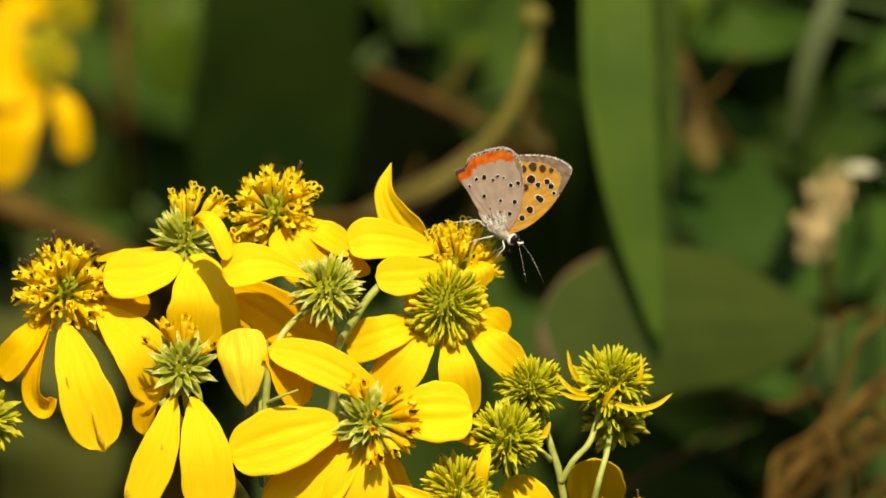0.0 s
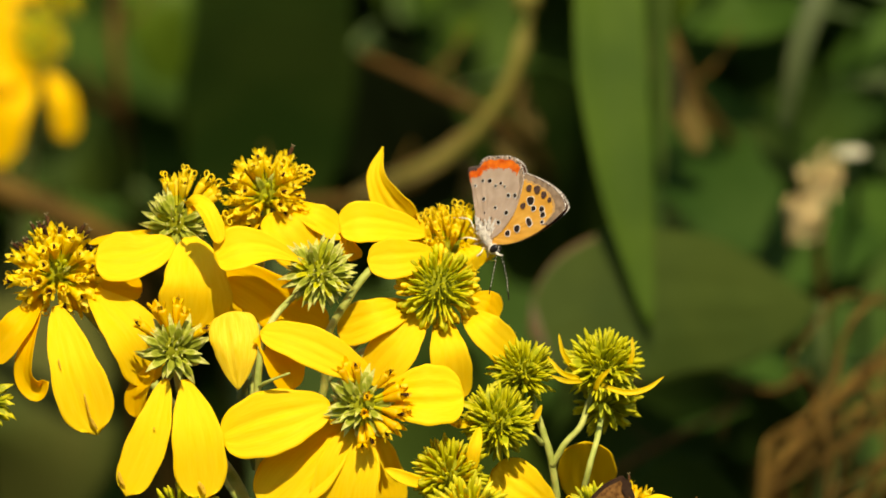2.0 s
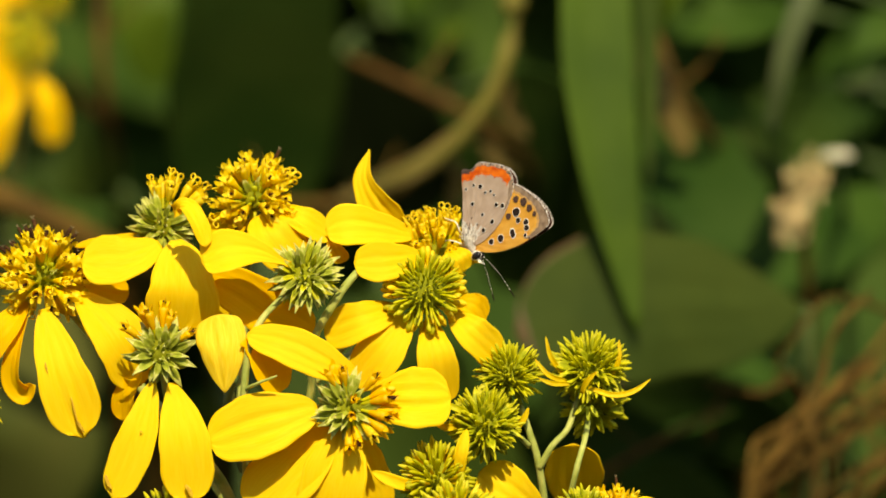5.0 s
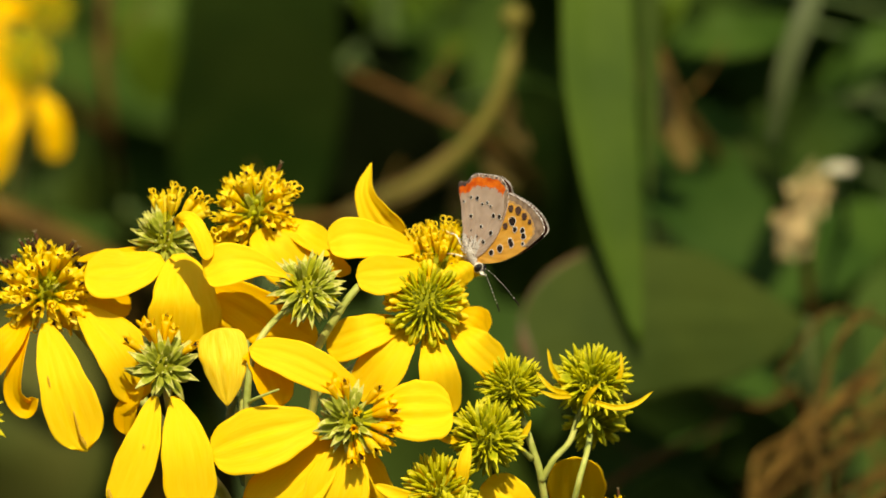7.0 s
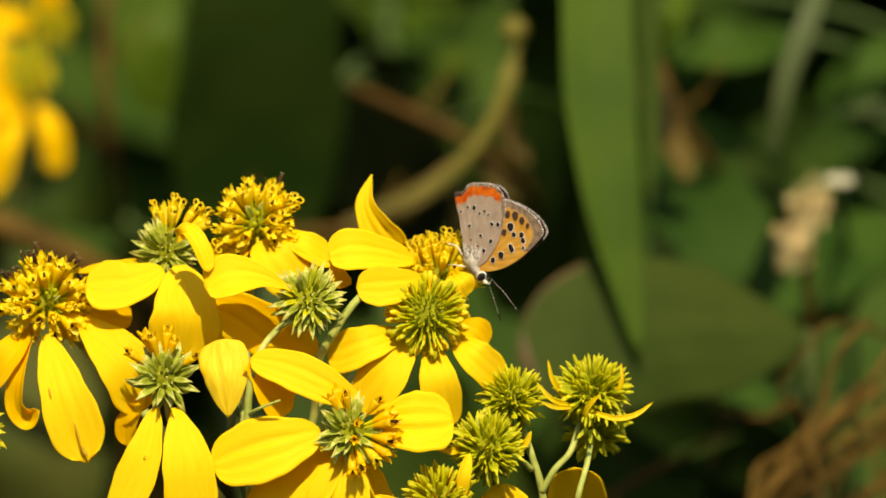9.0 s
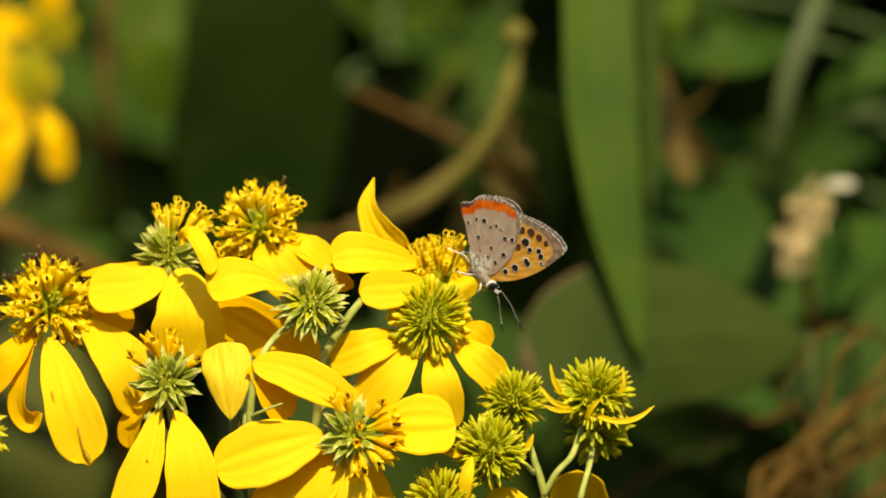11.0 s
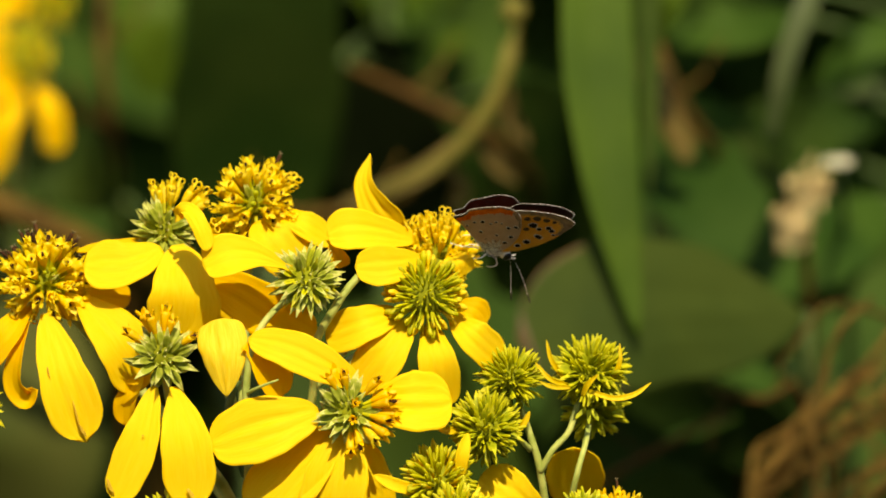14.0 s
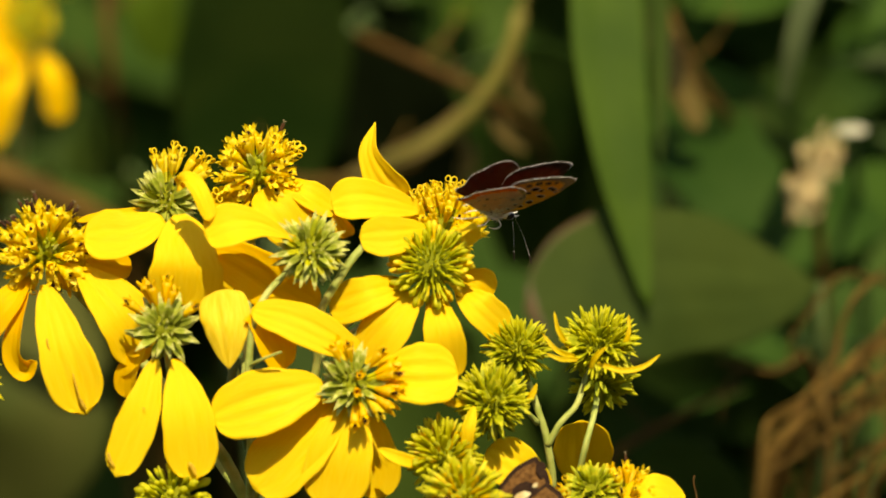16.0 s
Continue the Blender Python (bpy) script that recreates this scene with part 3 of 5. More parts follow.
petal(f, F0, [(4.60, -12.09, -4), (7.91, -15.38, 1), (12.83, -19.98, -6)], 6.6, (0.3, 0.5, 1), cup=0.12, shape=(0.5, 4.5))
petal(f, F0, [(4.89, -10.41, -8), (7.95, -11.66, -6), (10.24, -13.68, -9)], 5.6, (0.3, 0.5, 1), cup=0.15, mat=PETAL_DEEP_SHADE)

G0 = (-11.56, -27.24, 6)
f = thing("flower", G0, "yellow flower with green chaff and a few orange tubular florets", "flower", GROUP)
head(f, (-0.1, 0.05, 1), 2.6, 60, lambda d, a: None if a > 30 and (d[0] > 0.35 or (d[1] > 0.75 and d[0] > -0.4)) and rng.random() < 0.6 else ("chaff", 0.82 if a > 32 else 0.5), 110, loose=0.22, fat=1.15)
florets(f, 2.0, [(-0.62, 1, 0.35, "mouth_o", 1.30), (-0.42, 1, 0.1, "open_o", 1.40), (-0.15, 1, 0.35, "spent_o", 1.10), (0.75, 0.85, 0.35, "spent_o", 1.25), (1, 0.45, 0.3, "mouth_o", 1.35), (1, 0.22, 0.5, "spent_o", 1.45),
                 (1, -0.10, 0.3, "open_o", 1.55), (1, -0.25, 0.55, "spent_o", 1.35), (0.85, -0.55, 0.4, "mouth_o", 1.45), (0.62, -0.72, 0.55, "open", 1.35), (0.25, -0.85, 0.55, "spent_o", 1.25), (0.02, -1, 0.45, "open_o", 1.35), (0.18, 0.25, 1, "spent_o", 0.95), (0.1, -0.25, 1, "mouth_o", 0.95)])
petal(f, G0, [(-16.49, -27.51, 5), (-24.96, -29.97, 7.5), (-33.88, -32.89, 5)], 10.6, (-0.05, 0.45, 1), cup=0.10, shape=(0.42, 3.2), grooves=0.05)
petal(f, G0, [(-10.04, -23.23, 4), (-15.11, -20.30, 8), (-21.36, -17.43, 9), (-27.74, -15.75, 7)], 6.6, (-0.2, 0.75, 1), cup=0.10, shape=(0.45, 2.2))
petal(f, G0, [(-27.40, -15.85, 6), (-24.73, -19.18, 5), (-22.78, -25.20, 4)], 7.0, (0.6, -0.3, 1), cup=0.22, mat=PETAL_DEEP_SHADE, base=0.7, shape=(0.3, 4), relief=1)
petal(f, G0, [(-8.07, -25.72, 5), (-1.70, -25.83, 9), (4.66, -25.72, 5)], 10.2, (0.1, 0.5, 1), cup=0.08, shape=(0.4, 4), grooves=0.06)
petal(f, G0, [(-14.00, -30.42, 3), (-20.09, -36.86, 4), (-27.50, -43.95, 1)], 11.5, (-0.25, 0.45, 1), cup=0.1, shape=(0.42, 4))
petal(f, G0, [(-12.02, -30.85, 4), (-13.61, -37.70, 6), (-15.44, -46.76, 3)], 11.0, (-0.05, 0.35, 1), cup=0.1, shape=(0.42, 4))
petal(f, G0, [(-10.96, -31.19, 1), (-9.16, -36.73, 2), (-7.39, -45.66, -2)], 8.0, (0.2, 0.3, 1), cup=0.12, mat=PETAL, shape=(0.45, 4))

H0 = (-41.40, -18.55, 6)
f = fH = thing("flower", H0, "fading yellow flower with pale green spiky centre and three florets", "flower", GROUP)
head(f, (0.02, -0.02, 1), 2.4, 54, lambda d, a: ("chaff", 0.80 if a > 36 else 0.46), 106, loose=0.22, fat=1.2)
florets(f, 2.2, [(-0.85, 0.62, 0.3, "spent_o", 1.25), (-0.45, 1, 0.1, "mouth_o", 1.40), (-0.30, 1, 0.35, "open_o", 1.30), (0.08, 1, 0.1, "spent_o", 1.35), (0.28, 1, 0.3, "mouth_o", 1.10), (0.85, 0.55, 0.4, "spent_o", 1.05)])
dots(f)
petal(f, H0, [(-42.66, -23.39, 5), (-44.71, -31.21, 8), (-48.90, -41.82, 6)], 6.8, (-0.2, 0.2, 1), cup=0.10, shape=(0.5, 5), notch=0.03)
petal(f, H0, [(-39.61, -23.39, 5), (-37.71, -32.08, 9), (-36.72, -42.54, 6)], 8.8, (0.1, 0.2, 1), cup=0.10, shape=(0.6, 3.4), notch=0.03)
petal(f, H0, [(-44.61, -21.49, 1), (-46.98, -25.11, 0), (-47.62, -29.67, -3)], 4.4, (-0.5, 0.2, 1), cup=0.3, mat=PETAL_DEEP_SHADE)
petal(f, H0, [(-32.47, -12.65, 4), (-31.68, -18.35, 7), (-31.19, -25.00, 5)], 8.2, (-0.1, 0.1, 1), cup=-0.22, mat=PETAL_PALE, shape=(0.22, 1.5, 0.8), base=0.3, grooves=0.05, ripple=0.05)

# green buds on the side shoots
LIME = (("young_l", 4), ("young_g", 4), ("chaff_g", 2))
GREENISH = (("young_g", 3), ("young_l", 2), ("chaff_g", 1))
I1 = (14.06, -22.3, -2)
b1 = green_head(I1, 2.9, 190, (-0.1, 0.75, 0.65), LIME, 0.70, "lime green flower bud on a pale stem", fat=1.12, reach=122.0, lift=0.2, loose=0.24)
I2 = (26.90, -21.57, -4)
b2 = green_head(I2, 3.5, 240, (0, 0.75, 0.65), LIME, 0.77, "lime green flower bud with narrow yellow rays unfolding", fat=1.12, reach=120.0, lift=0.2, loose=0.24)
for pts, wd in (([(22.62, -22.44, -2), (20.52, -19.26, 0), (19.80, -16.11, 0)], 0.95), ([(23.04, -23.31, 0), (20.30, -22.36, 3), (17.97, -19.68, 2)], 0.95), ([(23.44, -23.71, 3), (20.72, -23.59, 5), (18.47, -22.69, 5)], 0.95),
                ([(30.46, -22.44, -2), (31.52, -19.72, -1), (31.54, -16.67, -2)], 0.95), ([(26.53, -24.29, 6), (30.51, -25.41, 8), (33.67, -24.81, 7), (36.41, -22.87, 5)], 1.1), ([(25.43, -24.98, 7), (26.29, -23.16, 9), (27.88, -21.54, 10)], 1.1)):
    petal(b2, I2, pts, wd, (0, 0.3, 1), mat=RAY, name="ray", cup=0.5, rows=12, cols=6, thick=0.0004, base=0.6, shape=(0.3, 1.3, 0.6))
I2b = (27.72, -27.54, -9)
green_head(I2b, 2.0, 80, (0.2, -0.5, 0.8), GREENISH, 0.86, "dark green flower bud behind its neighbour")
I3 = (10.16, -30.20, 2)
b3 = green_head(I3, 3.3, 220, (-0.1, 0.4, 0.9), LIME, 0.72, "green flower bud just showing yellow rays", fat=1.1, lift=0.2, loose=0.24)
petal(b3, I3, [(5.93, -30.47, 2), (3.95, -30.60, 4), (1.71, -29.88, 4)], 1.4, (0, 0.3, 1), mat=RAY, name="ray", cup=0.5, rows=12, cols=6, thick=0.0004, base=0.6, shape=(0.3, 1.3, 0.6))
petal(b3, I3, [(7.36, -28.63, 4), (5.56, -27.51, 6), (3.59, -26.99, 5)], 1.4, (0, 0.3, 1), mat=FLORET_LIME, name="ray", cup=0.5, rows=12, cols=6, thick=0.0004, base=0.6, shape=(0.3, 1.3, 0.6))
petal(b3, I3, [(15.48, -30.51, 0), (16.38, -29.16, 0), (17.10, -27.45, 0)], 1.2, (0, 0.3, 1), mat=RAY, name="ray", cup=0.5, rows=12, cols=6, thick=0.0004, base=0.6, shape=(0.3, 1.3, 0.6))
I4 = (2.51, -38.65, 5)
b4 = green_head(I4, 3.0, 140, (-0.05, 0.6, 0.8), (("young_l", 4), ("young_y", 2), ("bud_l", 1)), 0.84, "lime green flower bud with two yellow rays", fat=1.25)
petal(b4, I4, [(5.91, -37.73, 6), (6.26, -34.36, 8), (7.17, -30.83, 6)], 2.4, (0.2, 0.2, 1), mat=PETAL, name="ray", cup=0.4, rows=12, cols=6, thick=0.0003, base=0.5, shape=(0.3, 1.6, 0.6))
petal(b4, I4, [(-1.25, -40.06, 6), (-4.38, -39.11, 8), (-7.88, -37.52, 7)], 2.4, (0, 0.4, 1), mat=PETAL, name="ray", cup=0.4, rows=12, cols=6, thick=0.0003, base=0.5, shape=(0.3, 1.6, 0.6))
I5 = (5.52, -44.84, 16)
green_head(I5, 3.2, 120, (0, 0.5, 0.9), (("young_y", 3), ("young_l", 2)), 0.95, "yellowing flower bud with many slender florets")
I6 = (25.7, -44.3, 5)
green_head(I6, 2.5, 92, (-0.1, 0.5, 0.9), (("young_g", 3), ("chaff_g", 4)), 0.66, "bright green round flower bud among yellow petals")
I7 = (-40.03, -45.32, 4)
green_head(I7, 2.8, 80, (-0.1, 0.5, 0.9), (("bud_l", 2), ("young_g", 2)), 0.86, "green flower bud under the cluster")
I8 = (-72.64, -27.13, -2)
green_head(I8, 2.5, 70, (0.2, 0.3, 0.9), GREENISH, 0.8, "small green flower bud at the cluster's side")

J0 = (23.87, -49.6, 4)
f = thing("flower", J0, "yellow flower in bloom low in the cluster", "flower", GROUP)
head(f, (0.25, 0.6, 0.7), 3.4, 54, lambda d, a: (pick(("mouth_o", 4), ("dark", 1), ("spent_o", 2), ("curl", 1)) if a > 20 else "young_l", 0.9), 110)
petal(f, J0, [(19.04, -44.59, -4), (14.04, -40.77, 0), (9.19, -37.94, -2)], 7.8, (-0.3, 0.6, 1), cup=0.12, shape=(0.4, 5))
petal(f, J0, [(24.32, -44.70, -22), (24.58, -38.91, -11), (24.14, -33.41, -1)], 9.6, (0, -1.6, 0.45), cup=0.12, mat=PETAL, shape=(0.45, 4))
petal(f, J0, [(29.28, -45.26, 3), (34.54, -44.47, 8), (40.50, -46.79, 3)], 7.0, (0.2, 0.9, 0.8), cup=0.12)
J1 = (30.9, -45.9, 3)
f = thing("flower", J1, "small half-open yellow flower head with dark anthers", "flower", GROUP)
head(f, (0.3, 0.7, 0.6), 2.4, 30, lambda d, a: (pick(("mouth_o", 3), ("dark", 1), ("mouth", 3)), 0.95), 100)

# small leafy bracts below the buds
def collar(ob, origin, x, spread, count, seed):
    r = random.Random(seed)
    for k in range(count):
        a = -2.6 + 2.1 * (k + 0.5) / count + r.uniform(-0.15, 0.15)
        c, s = math.cos(a), math.sin(a)
        p = [(x[0] + spread * q * c, x[1] + spread * q * s - 0.2 * q, x[2] + 1.2 * q + r.uniform(-0.2, 0.4)) for q in (0.25, 0.65, 1.0)]
        petal(ob, origin, p, 0.75, (0.3 * c, 0.3, 1), mat=FLORET_GREEN, name="bract", cup=0.3, rows=8, cols=4, thick=0.0003, base=0.5, shape=(0.4, 1.5, 0.7))


collar(b2, I2, (26.52, -26.52, -3), 3.0, 3, 1)
collar(b3, I3, (10.44, -32.85, 0), 3.6, 5, 2)
collar(b1, I1, (14.25, -23.90, -3), 3.6, 5, 3)
# brown scars on old petals
for parent, origin, pts, wd in ((fA, A, [(-59.80, -20.17, 4.4), (-59.62, -20.98, 4.4), (-59.35, -21.97, 4.4)], 0.28), (fA, A, [(-55.70, -25.74, 3.8), (-55.17, -27.90, 3.6), (-54.56, -30.06, 3.2)], 0.26), (fA, A, [(-54.82, -29.52, 3.3), (-54.20, -30.51, 3.1), (-53.59, -31.42, 2.8)], 0.55),
                                (fH, H0, [(-50.12, -38.04, 6.9), (-49.76, -39.29, 6.8), (-49.05, -40.37, 6.6)], 0.6), (fH, H0, [(-44.62, -31.03, 8), (-44.44, -31.12, 8), (-44.27, -31.21, 8)], 0.22), (fH, H0, [(-37.39, -39.62, 7.8), (-36.68, -40.70, 7.6), (-36.33, -41.79, 7.2)], 0.7)):
    petal(parent, origin, pts, wd, (0, 0.2, 1), mat=STREAK, name="scar", cup=0.05, rows=6, cols=4, thick=0.0003, base=0.5, shape=(0.4, 1.5, 0.7))

# ---- stems of the cluster ----
def stem(parent, pts, r0, r1, mat=None, origin=(0, 0, 0), name="branch", n=24, wob=0.06):
    bm = bmesh.new()
    tube(bm, spline([loc(p, origin) for p in pts], n), (r0 / 1000, r1 / 1000), 9, 0, wob)
    return part(name, bm, mat or STEM, parent)


S0 = (-27.52, -50.60, -8)
plant = thing("flowering_plant", S0, "branching pale green hairy stems that carry the yellow cluster", "plant stem")
ground_foot = (-10.0, -1105.0, -245.0)
stem(plant, [(-28.46, -50.67, -10), (-30.70, -78.97, -30), (-32.51, -204.03, -70), (-20, -520, -150), ground_foot], 1.5, 3.6, STEM, S0, "main_stem", 40)
stem(plant, [(-28.46, -51.58, -10), (-27.90, -37.71, 0), (-28.16, -25.02, 5), (-27.06, -16.94, 6), (-25.02, -12.91, 5), (-21.46, -9.34, 3)], 0.75, 0.5, STEM, S0)
stem(plant, [(-28.24, -37.93, -8), (-31.14, -27.06, -8), (-29.78, -22.54, -8)], 1.0, 0.6, STEM_DARK, S0)
stem(plant, [(-28.07, -24.57, 5), (-26.31, -23.62, 8), (-22.88, -22.26, 9.5)], 0.35, 0.15, STEM, S0, "bract", 8)
stem(plant, [(-28.46, -47.04, -10), (-20.28, -32.49, -8), (-17.73, -25.24, -7), (-17.29, -17.02, -1), (-14.29, -11.41, 2), (-10.69, -6.38, 2), (-5.79, -3.53, -7)], 0.75, 0.6, STEM, S0)
stem(plant, [(-16.62, -15.26, -5), (-17.51, -13.45, -4), (-17.69, -12.91, -4)], 0.6, 0.3, STEM, S0, "bract", 6)
stem(plant, [(-28.46, -47.04, -10), (-32.00, -39.68, -6), (-33.76, -36.92, -4), (-35.61, -35.16, -6), (-40.13, -27.03, -6), (-41.31, -20.16, 0)], 1.0, 0.7, STEM, S0)
stem(plant, [(-29.45, -45.36, -14), (-41.39, -29.08, -18), (-51.41, -18.14, -18), (-59.28, -8.97, -10)], 1.0, 0.7, STEM, S0)
stem(plant, [(-29.82, -28.92, -10), (-35.87, -10.83, -16), (-40.76, -0.82, -12)], 0.9, 0.6, STEM, S0)
stem(plant, [(-28.92, -27.10, -10), (-28.66, -10.86, -20), (-27.18, 3.73, -14)], 0.9, 0.6, STEM, S0)
stem(plant, [(-17.55, -23.43, -7), (-7.65, -16.29, -16), (1.45, -3.55, -14)], 0.9, 0.6, STEM, S0)
stem(plant, [(-17.10, -21.62, -7), (-8.53, -14.43, -12), (0.09, -9.85, -5)], 0.9, 0.6, STEM, S0)
stem(plant, [(-23.91, -41.58, -9), (-17.53, -34.26, -6), (-12.04, -28.22, 2)], 0.9, 0.6, STEM, S0)
stem(plant, [(-28.46, -51.58, -10), (-2.18, -58.09, -14), (18.65, -46.98, -8), (18.77, -36.92, -4), (17.23, -31.48, -3), (15.60, -26.52, -3), (14.43, -22.46, -3)], 0.85, 0.5, STEM, S0, n=34)
stem(plant, [(18.77, -37.37, -4), (20.83, -33.73, -3), (23.29, -31.05, -4), (24.77, -27.03, -6), (26.57, -22.51, -6)], 0.56, 0.45, STEM, S0)
stem(plant, [(22.65, -46.84, -4), (24.79, -36.73, 3), (26.10, -32.31, 0), (26.77, -28.85, -7)], 0.5, 0.45, STEM, S0)
stem(plant, [(18.21, -44.29, -9), (12.31, -38.83, -8), (10.92, -32.40, -4)], 0.9, 0.7, STEM_DARK, S0)
stem(plant, [(17.23, -33.73, -3), (15.85, -32.33, -1), (14.75, -31.39, 1)], 0.5, 0.25, STEM, S0, "bract", 6)
stem(plant, [(13.24, -51.61, -11), (6.86, -46.84, -4), (3.24, -39.90, 2)], 0.9, 0.7, STEM, S0)
stem(plant, [(10.52, -53.43, -11), (6.80, -50.02, 8), (5.70, -45.35, 14)], 0.9, 0.7, STEM, S0)
stem(plant, [(18.21, -49.73, -9), (23.11, -49.55, -4), (23.91, -47.36, 2)], 0.9, 0.7, STEM, S0)
stem(plant, [(20.47, -49.27, -9), (26.74, -49.59, -5), (30.40, -45.33, 1)], 0.8, 0.6, STEM, S0)
stem(plant, [(20.92, -49.27, -9), (24.04, -46.91, -6), (23.94, -42.66, 0)], 0.8, 0.6, STEM, S0)
stem(plant, [(-29.82, -51.58, -10), (-35.56, -50.45, -4), (-39.72, -46.19, 2)], 0.9, 0.7, STEM, S0)
stem(plant, [(-30.36, -54.45, -14), (-55.21, -61.16, -22), (-75.11, -51.87, -18), (-75.78, -36.17, -10), (-72.75, -28.07, -4)], 1.0, 0.7, STEM, S0)


# ---- the copper butterfly ----
BASE = (9.38, 2.98, -3)
BODY = Vector((math.cos(radians(-38)), 0, math.sin(radians(-38))))
DORSAL = Vector((math.sin(radians(38)), 0, math.cos(radians(38))))
STEPS = [0, 0.12, 0.17, 0.21, 0.25, 0.38, 0.5, 0.6, 0.66] + [0.70 + 0.01 * k for k in range(31)]


def wing_mesh(name, outline, side, zone, upper, lift, n=150, fold=0.00005, mats=None):
    """A wing as a fan of veins from its base. side: -1 shows its underside to the viewer, 1 away; zone and upper give the material of each patch
    of its under and upper side from (s along the margin, r from the base)."""
    bm = bmesh.new()
    rim = spline([loc(p, BASE) for p in outline], n)
    grids = []
    for sheet in (0, 1):
        g = []
        for k, q in enumerate(rim):
            row = []
            for r in STEPS:
                y = lift + fold * math.cos(k / n * 70) * r * (1 - 0.5 * r)
                fray = 1 + (0.010 * math.sin(k * 2.1) if r > 0.99 else 0)
                row.append(bm.verts.new((q.x * r * fray, -side * y * -1 + sheet * 0.00007 * -side, q.z * r * fray)))
            g.append(row)
        grids.append(g)
    for sheet, g in enumerate(grids):
        for k in range(n):
            for j in range(len(STEPS) - 1):
                s, r = (k + 0.5) / n, (STEPS[j] + STEPS[j + 1]) / 2
                vs = [g[k][j], g[k + 1][j], g[k + 1][j + 1], g[k][j + 1]]
                if (sheet == 0) == (side > 0):
                    vs.reverse()
                bm.faces.new(vs).material_index = zone(s, r) if sheet == 0 else upper(s, r)
    for k in range(n):
        a, c = grids[0], grids[1]
        bm.faces.new((a[k][-1], a[k + 1][-1], c[k + 1][-1], c[k][-1])).material_index = 5
    bmesh.ops.remove_doubles(bm, verts=bm.verts, dist=1e-7)
    me = bpy.data.meshes.new(name)
    bm.to_mesh(me)
    bm.free()
    for m in (mats or WING_MATS):
        me.materials.append(m)
    for p in me.polygons:
        p.use_smooth = True
    return me


WING_MATS = [W_GREY, W_ORANGE, W_RED, W_EDGE, W_LINE, W_FRINGE, W_UPPER, W_UPPER_OR, W_MID, W_BASE]
HIND = [(7.58, 3.34, -3), (5.59, 6.22, -3), (3.79, 9.29, -3), (2.63, 10.91, -3), (2.05, 11.7, -3), (1.90, 12.35, -3), (2.45, 12.75, -3), (3.30, 13.05, -3), (3.75, 13.75, -3), (4.05, 14.55, -3), (4.75, 15.1, -3), (5.77, 15.45, -3), (7.40, 16.0, -3), (9.25, 16.35, -3),
        (10.70, 15.98, -3), (11.75, 15.10, -3), (12.50, 13.75, -3), (12.72, 12.27, -3), (12.90, 10.01, -3), (12.63, 7.31, -3), (11.54, 4.42, -3), (10.28, 2.80, -3)]
FORE = [(10.19, 2.07, -3), (12.90, 3.16, -3), (15.42, 4.96, -3), (17.86, 7.67, -3), (19.6, 10.5, -3), (20.35, 12.1, -3), (20.50, 12.95, -3), (19.95, 13.65, -3), (18.70, 14.42, -3), (16.78, 14.97, -3), (14.52, 15.15, -3), (12.27, 15.06, -3),
        (10.91, 14.79, -3), (9.38, 12.72, -3), (9.02, 9.11, -3), (9.20, 5.50, -3)]


def hind_under(s, r):
    if r < 0.20 + 0.06 * math.sin(s * 41):
        return 9
    if 0.20 < s < 0.80:
        if r > 0.988:
            return 5 if s > 0.36 else 4
        if r > (0.94 if s < 0.33 else 0.965) and s < 0.40 + 0.03 * math.sin(s * 90):
            return 4
        scallop = abs(math.sin(s * 52))
        inner = 0.830 + 0.022 * scallop + 0.010 * math.sin(s * 310) + 0.12 * max(0, s - 0.55)
        outer = 0.972 if s < 0.34 else 0.950 + 0.010 * scallop
        if 0.215 < s < 0.65 and inner < r < outer:
            return 2
        if r > 0.965 and math.sin(s * 104) > 0.75:
            return 4
        if r > 0.955:
            return 3 if math.sin(s * 260) > -0.5 else 0
        if r > 0.885 + 0.02 * math.sin(s * 70) and s > 0.34:
            return 3
    return 0


def hind_upper(s, r):
    if 0.20 < s < 0.80 and r > 0.984:
        return 5
    return 7 if 0.25 < s < 0.60 and 0.86 < r < 0.93 and math.sin(s * 75) > 0.0 else 6


def fore_under(s, r):
    if 0.28 < s < 0.82:
        if r > 0.988 and s > 0.38:
            return 5
        if r > 0.978 and s > 0.38 and math.sin(s * 150) > -0.2:
            return 4
        edge = 0.915 - 0.065 * max(0.0, 1 - abs(s - 0.40) / 0.18) + 0.004 * math.sin(s * 140)
        if r > edge:
            return 3
        if r > edge - 0.03:
            return 8
    return 1


def fore_upper(s, r):
    if 0.36 < s < 0.82 and r > 0.984:
        return 5
    return 7 if 0.35 < s < 0.70 and 0.58 < r < 0.70 + 0.03 * math.sin(s * 90) else 6


def spots(marks, side, lift, rim, grown):
    """Dark spots (x, y, width, turn, ringed), millimetres from the wing's base, that lie on the wing."""
    bm = bmesh.new()
    for u, v, w, long, ringed in marks:
        for grow, up, mat in ((0.03 + rim, 0.00004, 1), (0.03, 0.00008, 0 if ringed else 2)):
            if mat == 1 and not ringed:
                continue
            a = (grown * w / 2 + grow) / 1000
            ring = [bm.verts.new((u / 1000 + a * math.cos(t) * (1 + 0.12 * math.sin(3 * t + u)) + (long * a * 0.7 if math.cos(t) > 0 else -long * a * 0.7) * 0.8,
                                  side * (lift + up), v / 1000 + a * math.sin(t) * 1.05 - (long * a * 0.5 if math.cos(t) > 0 else -long * a * 0.5)))
                    for t in [6.2832 * k / 12 for k in range(12)]]
            bm.faces.new(ring).material_index = mat
    return mesh_of("spots", bm, [BLACK, SCALE_WHITE, W_SPOT], False)


